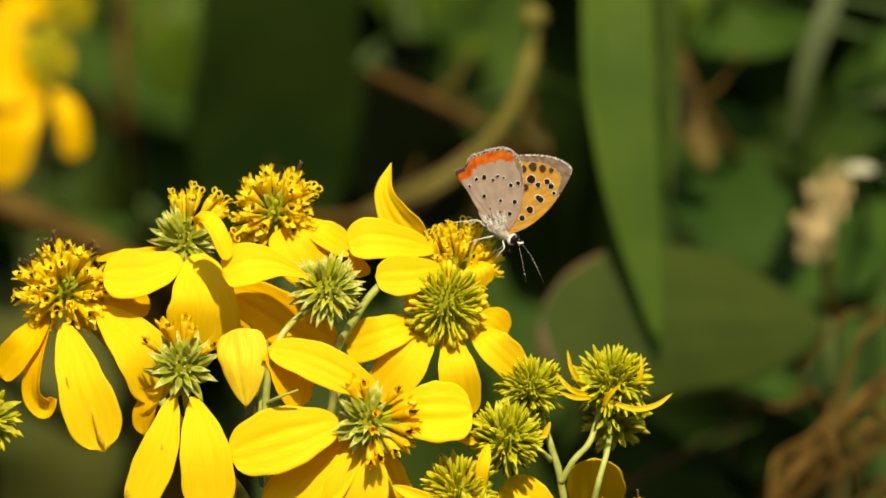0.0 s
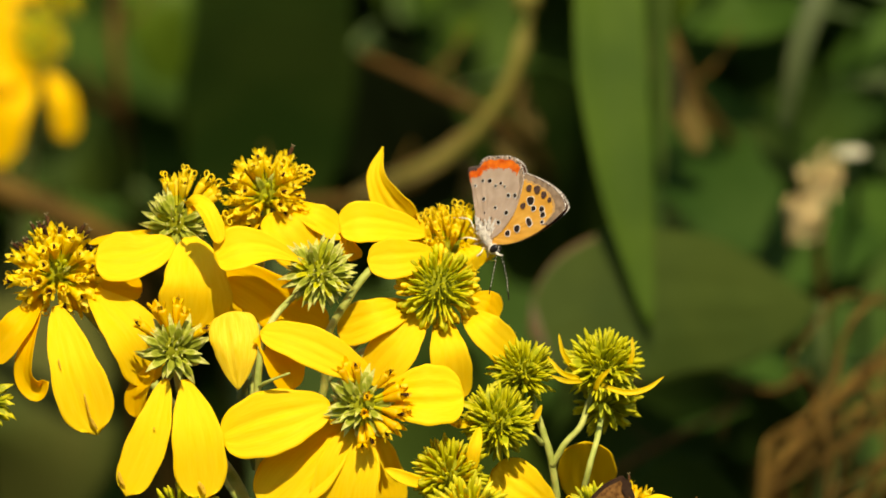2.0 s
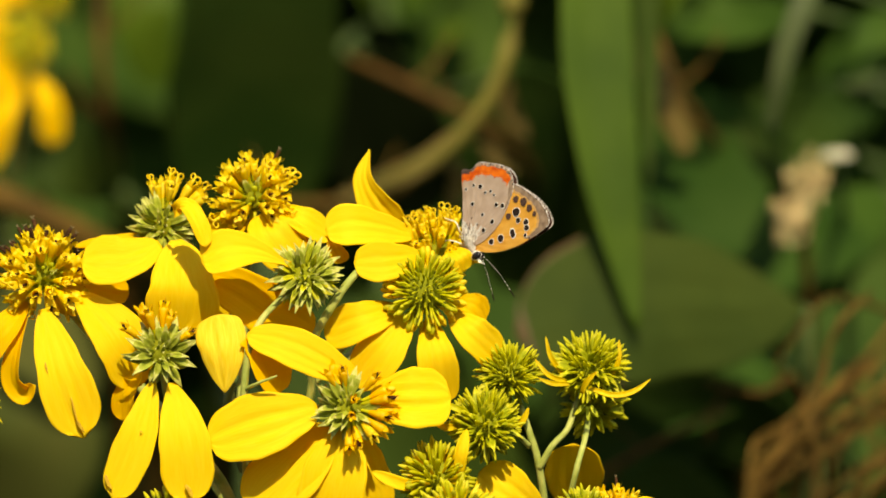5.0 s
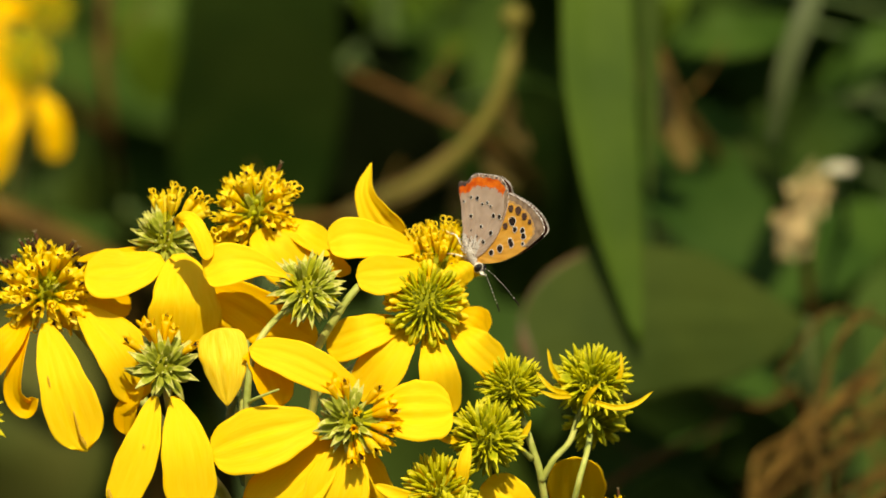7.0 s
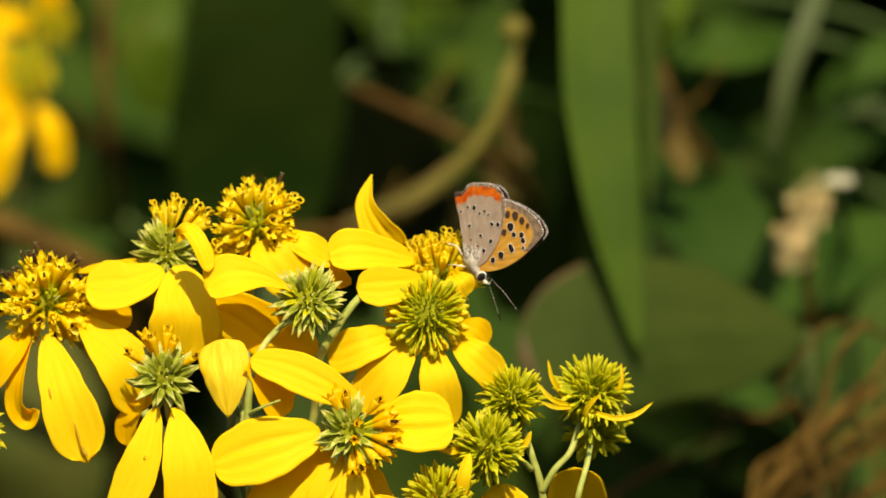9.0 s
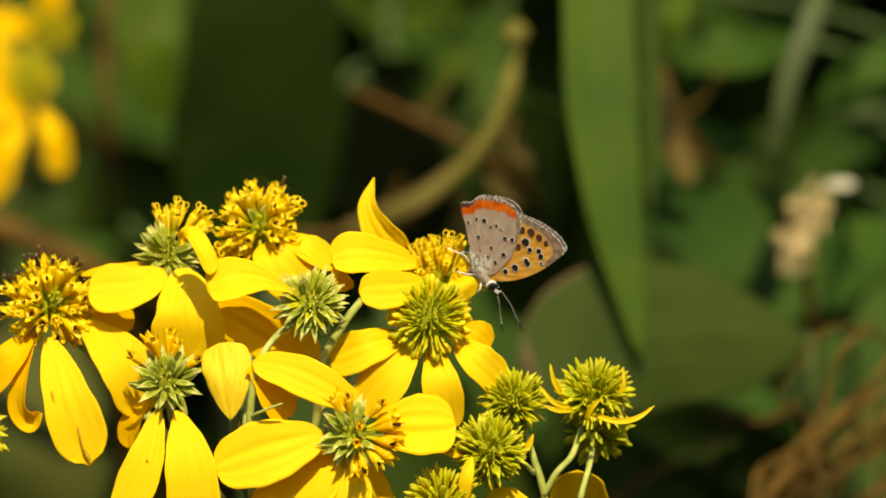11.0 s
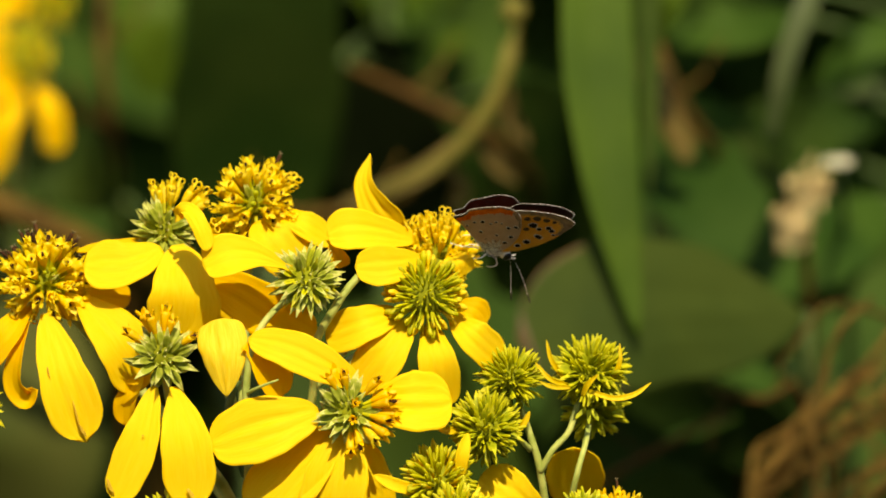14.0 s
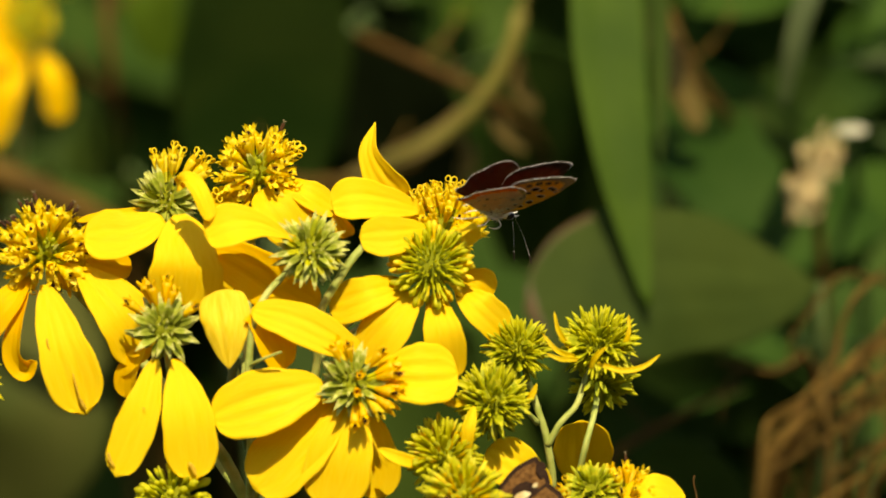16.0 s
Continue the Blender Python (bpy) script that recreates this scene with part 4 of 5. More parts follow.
def marks_of(rows):
    return [((x - 888) * 0.0902, (408 - y) * 0.0902, w, lg, rg) for x, y, w, lg, rg in rows]


HIND_MARKS = marks_of([(857, 313, 0.62, 0, 1), (843, 317, 0.42, 0, 1), (872, 318, 0.36, 0, 1), (881, 311, 0.38, 0, 1), (891, 314, 0.3, 0, 1), (904, 327, 0.52, 0.2, 1), (917, 323, 0.55, 0.2, 1),
                       (831, 330, 0.36, 0, 1), (857, 347, 0.52, 0, 1), (886, 355, 0.42, 0, 1), (911, 357, 0.62, 0, 1), (902, 378, 0.55, 0.1, 1), (885, 375, 0.28, 0, 0), (868, 370, 0.22, 0, 0)])
FORE_MARKS = marks_of([(940, 316, 1.05, 0.1, 1), (952, 326, 0.66, 0, 1), (968, 320, 0.72, 0, 1), (975, 328, 0.72, 0, 1), (980, 340, 0.42, 0, 1), (991, 340, 0.26, 0, 0), (955, 351, 0.72, 0.75, 1),
                       (938, 371, 0.86, 0.1, 1), (924, 386, 0.72, 0, 1), (926, 297, 0.85, 0, 0), (943, 293, 1.0, 0.1, 0), (960, 296, 0.85, 0.1, 0), (975, 299, 0.6, 0, 0), (930, 330, 0.8, 0, 0)])

butterfly = new("butterfly")
butterfly.empty_display_size = 0.005
tagged(butterfly, "small copper butterfly with grey and orange spotted wings", "butterfly")
WINGS = []
for side in (-1, 1):
    hind = hang("hindwing", wing_mesh("hindwing", HIND, side, hind_under, hind_upper, 0.00032), butterfly, None, "grey hindwing with red-orange band and black dots")
    fore = hang("forewing", wing_mesh("forewing", FORE, side, fore_under, fore_upper, 0.00012), butterfly, None, "orange forewing with black spots and brown margin")
    hang("spot_pattern", spots(HIND_MARKS, side, 0.00040, 0.065, 1.08), hind)
    hang("spot_pattern", spots(FORE_MARKS, side, 0.00021, 0.09, 1.18), fore)
    WINGS.append((side, hind, fore))


def rel(x, y, w=0.0):
    """Metres in the butterfly's space."""
    return Vector(((x - 888) * 0.0902, -w, (408 - y) * 0.0902)) / 1000


along = Vector((1, 0, 0)).rotation_difference(BODY).to_matrix().to_4x4()
bm = bmesh.new()
ball(bm, rel(888, 413), (0.0016, 0.0006, 0.0008), 18, 12, 0, along)
r2 = random.Random(11)
for k in range(1100):
    a, t = r2.uniform(0, 6.28), r2.uniform(-1, 1)
    d = along.to_3x3() @ Vector((t * 0.0017, math.sqrt(1 - t * t) * 0.0007 * math.cos(a), math.sqrt(1 - t * t) * 0.0009 * math.sin(a)))
    p0 = rel(888, 413) + d
    p1 = p0 + d.normalized() * r2.uniform(0.0003, 0.0009) - BODY * r2.uniform(0.0003, 0.0008)
    s = d.cross(BODY).normalized() * 0.000022
    v = [bm.verts.new(q) for q in (p0 + s, p0 - s, p1)]
    bm.faces.new(v).material_index = 0 if k % 5 == 0 else 1
for k in range(160):
    q = rel(r2.uniform(862, 898), r2.uniform(384, 412)) + Vector((0, -0.00062, 0))
    d = (Vector((r2.uniform(-0.8, 0.1), 0, r2.uniform(0.3, 1)))).normalized() * r2.uniform(0.0003, 0.0008)
    e = Vector((d.z, 0, -d.x)).normalized() * 0.00004
    bm.faces.new([bm.verts.new(p) for p in (q + e, q - e, q + d)]).material_index = 2 if k % 2 else 1
part("thorax", bm, [FUR, SCALE_WHITE, W_LINE], butterfly, "thorax with grey and white hair")
bm = bmesh.new()
tube(bm, spline([rel(880, 407), rel(868, 395), rel(856, 380), rel(848, 364)], 12), [0.0008, 0.0009, 0.00095, 0.00098, 0.00098, 0.00095, 0.0009, 0.00085, 0.00078, 0.0007, 0.00055, 0.0004, 0.0002], 12)
for v in bm.verts:
    v.co.y *= 0.42
part("abdomen", bm, FUR, butterfly)
bm = bmesh.new()
ball(bm, rel(907, 425), (0.00080, 0.00062, 0.00098), 14, 10, 0, along)
headpart = part("head", bm, SCALE_WHITE, butterfly)
for sd in (-1, 1):
    bm = bmesh.new()
    ball(bm, rel(911, 424) + Vector((0, sd * 0.00052, 0)), (0.00062, 0.00046, 0.00086), 14, 10, 0, along)
    part("eye", bm, EYE, headpart)
    bm = bmesh.new()
    tube(bm, spline([rel(914, 428, -sd * 0.2), rel(921, 432, -sd * 0.3), rel(927, 430, -sd * 0.35)], 6), (0.00018, 0.00007), 6)
    part("palp", bm, SCALE_WHITE, headpart)
ANTENNAE = []
FOOT = rel(914, 418)
for sd, tip in ((-1, (932, 503)), (1, (961, 502))):
    bm = bmesh.new()
    pts = spline([Vector(), rel(914 + (tip[0] - 914) * 0.55, 418 + (tip[1] - 418) * 0.45, -sd * 0.6) - FOOT, rel(*tip, -sd * 1.0) - FOOT], 40)
    for k in range(40):
        club = k > 33
        tube(bm, pts[k:k + 2], (0.000042, 0.000042) if not club else (0.00011, 0.00011), 5, 0 if club else (1 if k % 3 == 0 else 0))
    an = part("antenna", bm, [BLACK, SCALE_WHITE], butterfly, "thin antenna ringed in black and white")
    ANTENNAE.append(an)
for pts in ([rel(872, 419, 0.5), rel(862, 420, 1.2), rel(848, 424, 1.0), rel(830, 432, 0.0)], [rel(890, 428, 0.5), rel(893, 438, 1.2), rel(884, 450, 1.0), rel(877, 460, 0.2)],
            [rel(858, 402, 0.5), rel(846, 390, 1.0), rel(828, 392, 0.8), rel(806, 396, 0.0)],
            [rel(874, 420, -0.5), rel(860, 426, -1.6), rel(846, 430, -2.0), rel(836, 440, -2.2)], [rel(890, 428, -0.5), rel(888, 442, -1.8), rel(872, 452, -2.4)], [rel(860, 404, -0.5), rel(846, 396, -1.6), rel(830, 402, -2.0)]):
    bm = bmesh.new()
    tube(bm, spline(pts, 12), (0.00011, 0.00006), 6)
    part("leg", bm, SCALE_WHITE, butterfly)


# ---- the brown skipper that feeds low in the cluster ----
skipper = new("skipper_butterfly")
skipper.empty_display_size = 0.005
tagged(skipper, "brown skipper butterfly with pale wing marks, half hidden by flowers", "butterfly")


def skip_wing(name, outline, side, lift, pale):
    bm = bmesh.new()
    c = Vector((sum(p[0] for p in outline) / len(outline), 0, sum(p[1] for p in outline) / len(outline))) / 1000
    rim = spline([Vector((p[0], 0, p[1])) / 1000 for p in outline + outline[:1]], 48)[:-1]
    for sheet in (0, 1):
        rows = [[bm.verts.new(Vector((c.x + (q.x - c.x) * r, side * (lift + 0.0004 * math.sin(i * 0.8) * r * (1 - r)) + sheet * 0.00008 * side, c.z + (q.z - c.z) * r))) for i, q in enumerate(rim)]
                for r in (0.25, 0.5, 0.7, 0.85, 0.94, 1.0)]
        for j in range(5):
            for i in range(48):
                m = 1 if j >= 3 else 0
                if pale and j == 1 and i in (27, 28, 29, 30):
                    m = 2
                bm.faces.new((rows[j][i], rows[j][(i + 1) % 48], rows[j + 1][(i + 1) % 48], rows[j + 1][i])).material_index = m
        bm.faces.new(rows[0]).material_index = 0
    return part(name, bm, [SKIP_BROWN, SKIP_DARK, CREAM], skipper)


for side in (-1, 1):
    skip_wing("forewing", [(0, 0), (-3.6, -1.2), (-7.5, -4.4), (-10.5, -8.6), (-10.0, -9.8), (-6, -9.2), (-1.5, -7.6), (1.5, -5.0), (1.2, -2.0)], side, 0.0003, True)
    skip_wing("hindwing", [(1.0, -4.2), (-2.5, -6.0), (-8.8, -9.4), (-8.0, -11.0), (-3.5, -13.2), (1.5, -12.6), (3.6, -9.6), (3.2, -6.4)], side, 0.0006, True)
for side in (-1, 1):
    for name, mat, up, blob in (("dark_patch", SKIP_DARK, 0.00075, (-3.6, -5.2, 2.4, 1.5)), ("pale_patch", CREAM, 0.00085, (-3.9, -5.8, 1.5, 0.7)), ("pale_patch", CREAM, 0.00085, (-1.2, -4.4, 0.5, 0.35)), ("dark_patch", SKIP_DARK, 0.00075, (0.2, -2.2, 0.9, 1.3))):
        bm = bmesh.new()
        u, v, a, b = blob
        bm.faces.new([bm.verts.new(((u + a * math.cos(t) * (1 + 0.18 * math.sin(3 * t + u))) / 1000, side * up, (v + b * math.sin(t) + 0.25 * a * math.cos(t)) / 1000)) for t in [6.2832 * k / 16 for k in range(16)]])
        part(name, bm, mat, skipper)
bm = bmesh.new()
tube(bm, [Vector(p) / 1000 for p in ((3.5, 0, -12.5), (0, 0, -11.6), (-4, 0, -10.6), (-8, 0, -9.9), (-11, 0, -9.8), (-12.6, 0, -10.2))], [0.0006, 0.0014, 0.0016, 0.0019, 0.0018, 0.0008], 10)
part("body", bm, SKIP_BROWN, skipper)
for sd in (-1, 1):
    bm = bmesh.new()
    ball(bm, (-0.0122, sd * 0.0010, -0.0095), (0.0007, 0.0006, 0.0007))
    part("eye", bm, EYE, skipper)
    bm = bmesh.new()
    tube(bm, spline([Vector((-0.0122, sd * 0.0005, -0.009)), Vector((-0.015, sd * 0.002, -0.006)), Vector((-0.0175, sd * 0.0035, -0.004)), Vector((-0.0186, sd * 0.004, -0.0042))], 12), (0.00010, 0.00022), 6)
    part("antenna", bm, SKIP_DARK, skipper)
# thin dry tendril that stands beside the low flower
td = thing("tendril", (42.12, -51.21, 0), "thin dark dry tendril with a curled tip", "tendril")
stem(td, [(41.00, -88.16, -30), (42.48, -51.21, 0), (42.09, -44.88, 1), (41.64, -42.90, 1), (41.82, -42.00, 1)], 0.22, 0.14, DRY_RED, (42.12, -51.21, 0), "stalk", 16)


# ---- what stands behind the cluster ----
def leaf(parent, origin, pts, width, normal, mat, label="", **more):
    bm = bmesh.new()
    n = Vector((normal[0], -normal[2], normal[1])).normalized()
    opts = dict(shape=(0.5, 1.6), thick=0.0006, cols=14, rows=26, grooves=0.012, cup=0.12, base=0.05)
    opts.update(more)
    mats = mat if isinstance(mat, list) else [mat]
    blade(bm, [loc(p, origin) for p in pts], width / 1000, n, **opts)
    return part("leaf", bm, mats, parent, label)


def down(p, du=0.0, dw=0.0):
    """The place on the ground below p."""
    u, v, w = p[0] + du, p[1], p[2] + dw
    z = at((u, v, w)).z
    return (u, v - z * 1000 * math.cos(radians(TILT)), w - z * 1000 * math.sin(radians(TILT)))


def weed(name, foot_under, label, category="wild plant"):
    return thing(name, foot_under, label, category, "weeds behind the flowers")


# hanging strap leaf
O = (33.32, 71.65, -190)
p = weed("tall_weed", O, "tall weed with one long hanging green strap leaf")
leaf(p, O, [(32.3, 80.0, -206), (31.48, 51.5, -196), (32.0, 28.7, -188), (34.6, 6.2, -182), (38.8, -17.5, -178)], 13.8, (0.1, 0.3, 1), LEAF_STRAP, cup=0.10, ripple=0.03, shape=(0.28, 1.5, 0.75))
leaf(p, O, [(42.2, 80.40, -232), (41.1, 51.7, -218), (41.4, 28.9, -212), (41.5, 8.1, -206)], 5.0, (0.3, 0.3, 0.9), LEAF_DULL, cup=0.2, shape=(0.3, 1.5, 0.75))
g0 = down(O, 30, -120)
stem(p, [(32.2, 79.8, -208), (36.70, 81.78, -250), (g0[0] + 6, g0[1] + 700, g0[2] + 10), g0], 2.0, 4.5, STEM_DARK, O, "stalk", 30)
# big round leaf
O = (41.11, -16.51, -215)
p = weed("broadleaf_weed", O, "low weed with large dull green rounded leaves, brown at the edge")
leaf(p, O, [(70.04, -13.53, -208), (57.01, -12.82, -196), (37.0, -12.4, -184), (17.0, -18.2, -182)], 30, (-0.05, 0.25, 0.9), [LEAF_BROAD, LEAF_EDGE], shape=(0.8, 2.3, 0.6), edge_mat=1, cup=-0.12, cols=26, ripple=0.05)
leaf(p, O, [(74.27, -42.58, -260), (52.29, -33.63, -240), (35.21, -36.57, -230), (22.70, -48.24, -235)], 24, (-0.1, -0.4, 0.8), LEAF_DARK, shape=(0.5, 2.2))
leaf(p, O, [(22.91, -64.60, -250), (6.96, -48.39, -240), (-8.80, -31.33, -230), (-19.34, -12.51, -235)], 38, (-0.2, 0.55, 0.8), LEAF_DULL, shape=(0.5, 2.4))
leaf(p, O, [(58.27, -75.66, -260), (49.13, -54.72, -240), (39.40, -42.86, -230)], 20, (0.1, -0.2, 0.9), LEAF_DARK)
g0 = down(O, 40, -60)
for q in ((70.04, -13.53, -208), (74.27, -42.58, -260), (22.91, -64.60, -250), (58.27, -75.66, -260)):
    stem(p, [q, (q[0] + 3, q[1] - 40, q[2] - 40), (q[0] * 0.5 + g0[0] * 0.5, q[1] - 300, q[2] * 0.6 + g0[2] * 0.4 - 40), g0], 1.2, 3.0, STEM_DARK, O, "stalk", 16)

# olive stem with a nodding bud
O = (4.88, 21.32, -250)
p = weed("budding_weed", O, "leaning olive green stem with a small round bud")
g0 = down(O, -260, -40)
stem(p, [(16.6, 37.2, -240), (14.3, 28.8, -242), (10.2, 21.6, -245), (4.6, 15.4, -250), (-2.9, 11.2, -258), (-12.30, 6.4, -280), (-24, -40, -470), (-24, -300, -540), down((-24, -300, -580))], 1.5, 2.7, OLIVE, O, "stalk", 40)
for pts, wd in (([(9.3, 20.8, -247), (2.0, 14.4, -252), (-6.2, 9.8, -262), (-16.5, 6.6, -282)], 5.4), ([(15.9, 30.0, -243), (16.4, 23.4, -247), (19.8, 18.2, -254)], 3.4), ([(10.6, 20.6, -246), (12.8, 15.6, -252), (17.6, 11.2, -258)], 3.8), ([(4.0, 15.0, -250), (6.9, 10.6, -256), (5.6, 4.4, -262)], 3.6)):
    leaf(p, O, pts, wd, (-0.1, 0.45, 0.8), SHEATH, "withered pale brown leaf sheath", ripple=0.1, cup=0.25)
stem(p, [(16.6, 37.2, -240), (17.3, 39.6, -240), (17.1, 42.2, -240)], 0.9, 0.5, OLIVE, O, "stalk", 8)
bm = bmesh.new()
ball(bm, loc((17.0, 43.2, -240), O), (0.0025, 0.0025, 0.0026), 12, 8)
part("bud", bm, OLIVE, p)

# dry stalks
def dry(pts, r0, r1, mat, label, name="dry_stalk"):
    ob = thing(name, pts[0], label, "dry stalk", "dry stalks")
    stem(ob, pts, r0, r1, mat, pts[0], "stalk", 30, 0.12)
    for k in (1, 2):
        q = pts[k]
        s = 1 if k % 2 else -1
        stem(ob, [q, (q[0] + 5 * s, q[1] + 4, q[2] - 3), (q[0] + 9 * s, q[1] + 11, q[2] - 8)], r0 * 0.45, r0 * 0.2, mat, pts[0], "side_twig", 8, 0.12)
    return ob


dry([(-14.10, 34.21, -300), (-2.62, 28.98, -295), (10.43, 22.38, -290), (19.23, 15.41, -300), (22.48, 2.35, -340), (30, -60, -420), (34, -300, -470), down((34, -300, -520))], 1.0, 2.6, DRY_RED, "red-brown dry stalk leaning through the weeds")
dry([(-119.16, 19.90, -310), (-98.21, 14.23, -290), (-84.92, 8.99, -285), (-72.79, 3.89, -280), (-60.01, -3.14, -285), (-58, -40, -470), (-50, -300, -540), down((-50, -300, -580))], 2.6, 4.0, DRY, "brown dry stalk fallen across the weeds")
dry([(-2.60, 10.40, -285), (-13.43, 6.07, -285), (-24.26, 5.52, -285), (-34.32, 1.20, -300), (-42, -60, -470), (-36, -300, -540), down((-36, -300, -580))], 1.3, 3.2, DRY, "pale brown dry stalk behind the flowers")
dry([(43.59, 40.90, -270), (48.27, 27.94, -265), (55.56, 17.87, -275), (63.47, 2.38, -360), (70, -120, -430), (75, -350, -470), down((75, -350, -500))], 0.9, 3.4, DRY, "reddish dry stalk among green leaves")
dry([(56.65, -32.27, -215), (49.29, -34.54, -205), (40.70, -39.16, -200), (32.17, -44.65, -205)] + [(28, -90, -260), (30, -300, -320), down((30, -300, -360))], 0.5, 2.2, DRY_RED, "brown dry stalk slanting under the broad leaves")
dry([(-62.53, 56.04, -340), (-63.28, 39.04, -330), (-61.57, 22.42, -335), (-61.28, 2.41, -385), (-60, -120, -430), (-60, -350, -470), down((-60, -350, -500))], 0.9, 2.2, DRY_RED, "reddish dry stalk beside dark leaves")

# tangle of dried vines over the dark litter
def vine(pts, r0, mat):
    q = pts[-1]
    r0 *= 0.52
    ob = thing("dried_vine", pts[0], "brown dried vine curling in the litter", "dried vine", "dried vines")
    stem(ob, pts + [(q[0] + 8, q[1] - 60, q[2] - 30), (q[0] + 10, q[1] - 250, q[2] - 60), down((q[0] + 10, q[1] - 250, q[2] - 80))], r0, 1.6, mat, pts[0], "vine", 40, 0.15)
    c = pts[1]
    stem(ob, [c, (c[0] - 3, c[1] - 4, c[2] + 2), (c[0] - 4, c[1] - 10, c[2] + 2)], r0 * 0.4, r0 * 0.2, mat, pts[0], "side_twig", 8, 0.12)


vine([(63.67, -23.01, -177), (67.36, -17.96, -178), (71.30, -12.70, -180), (74.29, -11.09, -183), (79.17, -12.34, -187), (87.77, -16.30, -195)], 0.58, DRY)
vine([(87.33, -12.14, -187), (81.97, -20.24, -182), (77.20, -26.27, -178), (72.03, -32.32, -176), (66.46, -39.41, -176), (62.06, -46.62, -180)], 1.00, DRY)
vine([(68.53, -30.31, -177), (65.87, -35.31, -174), (64.39, -40.40, -175), (60.54, -47.64, -180)], 0.76, DRY_RED)
vine([(66.2, -33.75, -172), (64.6, -37.29, -172), (61.0, -41.38, -174), (60.2, -47.58, -178)], 0.70, DRY_RED)
vine([(85.67, -26.54, -194), (77.47, -32.69, -194), (74.39, -40.89, -194), (73.55, -48.18, -198)], 0.82, DRY)
vine([(61.2, -39.71, -187), (62.4, -43.51, -185), (60.4, -46.80, -186), (61.3, -49.92, -188)], 0.82, DRY)
vine([(52.18, -26.71, -204), (56.23, -28.22, -202), (63.52, -28.77, -204), (67.77, -25.72, -207)], 0.94, DRY_RED)
vine([(69.85, -32.48, -184), (72.91, -36.56, -184), (75.04, -41.70, -186), (75.74, -48.96, -190)], 0.52, DRY)
vine([(64.52, -36.42, -178), (63.00, -40.98, -178), (63.79, -45.61, -180), (64.76, -49.79, -184)], 0.45, DRY)

# thin straws that hang over the vines
r3 = random.Random(23)
for k in range(24):
    x, y, w = r3.uniform(73, 96), r3.uniform(-36, -14), -r3.uniform(150, 192)
    way = r3.uniform(3.9, 5.0)
    curl = r3.uniform(-0.5, 0.5)
    pts = [(x + 6, y + 5, w - 8)]
    for j in range(7):
        pts.append((x, y, w + r3.uniform(-3, 3)))
        step = r3.uniform(4, 7)
        way += curl + r3.uniform(-0.45, 0.45)
        way = max(3.7, min(5.6, way))
        x, y = max(59.0, x + step * math.cos(way)), y + step * math.sin(way)
    ob = thing("straw", pts[0], "thin brown dry straw curling over dark litter", "dry straw", "dry straws")
    q = pts[-1]
    r0 = r3.uniform(0.22, 0.5)
    stem(ob, pts + [(q[0] - 2, q[1] - 80, q[2] - 30), (q[0] + 6, q[1] - 300, q[2] - 60), down((q[0] + 6, q[1] - 300, q[2] - 80))], r0, 0.9, STRAW, pts[0], "blade", 60, 0.12)
    c = pts[3]
    stem(ob, [c, (c[0] - 3, c[1] - 3, w + 5), (c[0] - 4 + 6 * curl, c[1] - 9, w + 5)], r0 * 0.7, 0.1, STRAW, pts[0], "side_twig", 10, 0.12)

def clump(r, a, c):
    """A place in a ragged, upright clump, denser in its middle."""
    d = Vector((math.sqrt(1 - c * c) * math.cos(a), math.sqrt(1 - c * c) * math.sin(a), c))
    return Vector((0.0056 * d.x, 0.004 * d.y, 0.0066 * d.z)) * r ** 0.8 * (0.75 + 0.5 * noise.noise(d * 1.8))


# dried cream flower head with a white one above it
O = (71.05, 5.36, -235)
p = weed("dried_flower", O, "withered cream flower head on a thin stalk", "dried flower")
bm = bmesh.new()
for k in range(300):
    c = loc((69.4, 3.4, -235) if k % 3 else (72.6, 10.4, -237), O) + clump(rng.random(), rng.uniform(0, 6.28), rng.uniform(-1, 1))
    ball(bm, c, (rng.uniform(0.0002, 0.0007), rng.uniform(0.0002, 0.0007), rng.uniform(0.0004, 0.0012)), 5, 4, 0, Matrix.Rotation(rng.uniform(-1, 1), 4, (rng.random(), rng.random(), 0.3)))
part("flower_head", bm, CREAM, p)
stem(p, [(71.10, 2.21, -236), (72.12, -8.35, -245), (74.72, -38.54, -270), down((76.06, -61.09, -300))], 1.0, 2.0, DRY, O, "stalk")
O = (77.60, 14.87, -240)
p = weed("white_flower", O, "small white flower among green leaves", "flower")
for k in range(7):
    a = 6.283 * k / 7
    leaf(p, O, [O, (O[0] + 1.6 * math.cos(a), O[1] + 0.4 * math.sin(a), O[2] + 0.6), (O[0] + 3.0 * math.cos(a), O[1] + 0.8 * math.sin(a), O[2])], 1.7, (0, 0.8, 0.6), WHITE, rows=6, cols=4)
stem(p, [O, (81.05, 2.28, -290), (84.56, -28.97, -340), down((82.62, -61.09, -300))], 0.8, 2.0, STEM_DARK, O, "stalk")

# leaves at the side, pale narrow blade, light green tops
O = (57.21, 67.17, -230)
p = weed("leafy_weed", O, "leafy weed with a pale narrow blade and broad green leaves")
leaf(p, O, [(78.65, 63.36, -240), (72.05, 45.98, -222), (67.28, 33.43, -220), (64.35, 18.70, -225)], 4.6, (-0.3, 0.3, 1), LEAF_GREY, shape=(0.35, 1.8), cup=0.25)
leaf(p, O, [(72.78, 43.82, -300), (60.12, 40.98, -282), (46.69, 40.19, -285)], 12, (0, 0.6, 0.8), LEAF)
leaf(p, O, [(93.00, 41.39, -290), (84.06, 35.85, -285), (76.70, 31.62, -290)], 13, (0.2, 0.6, 0.8), LEAF)
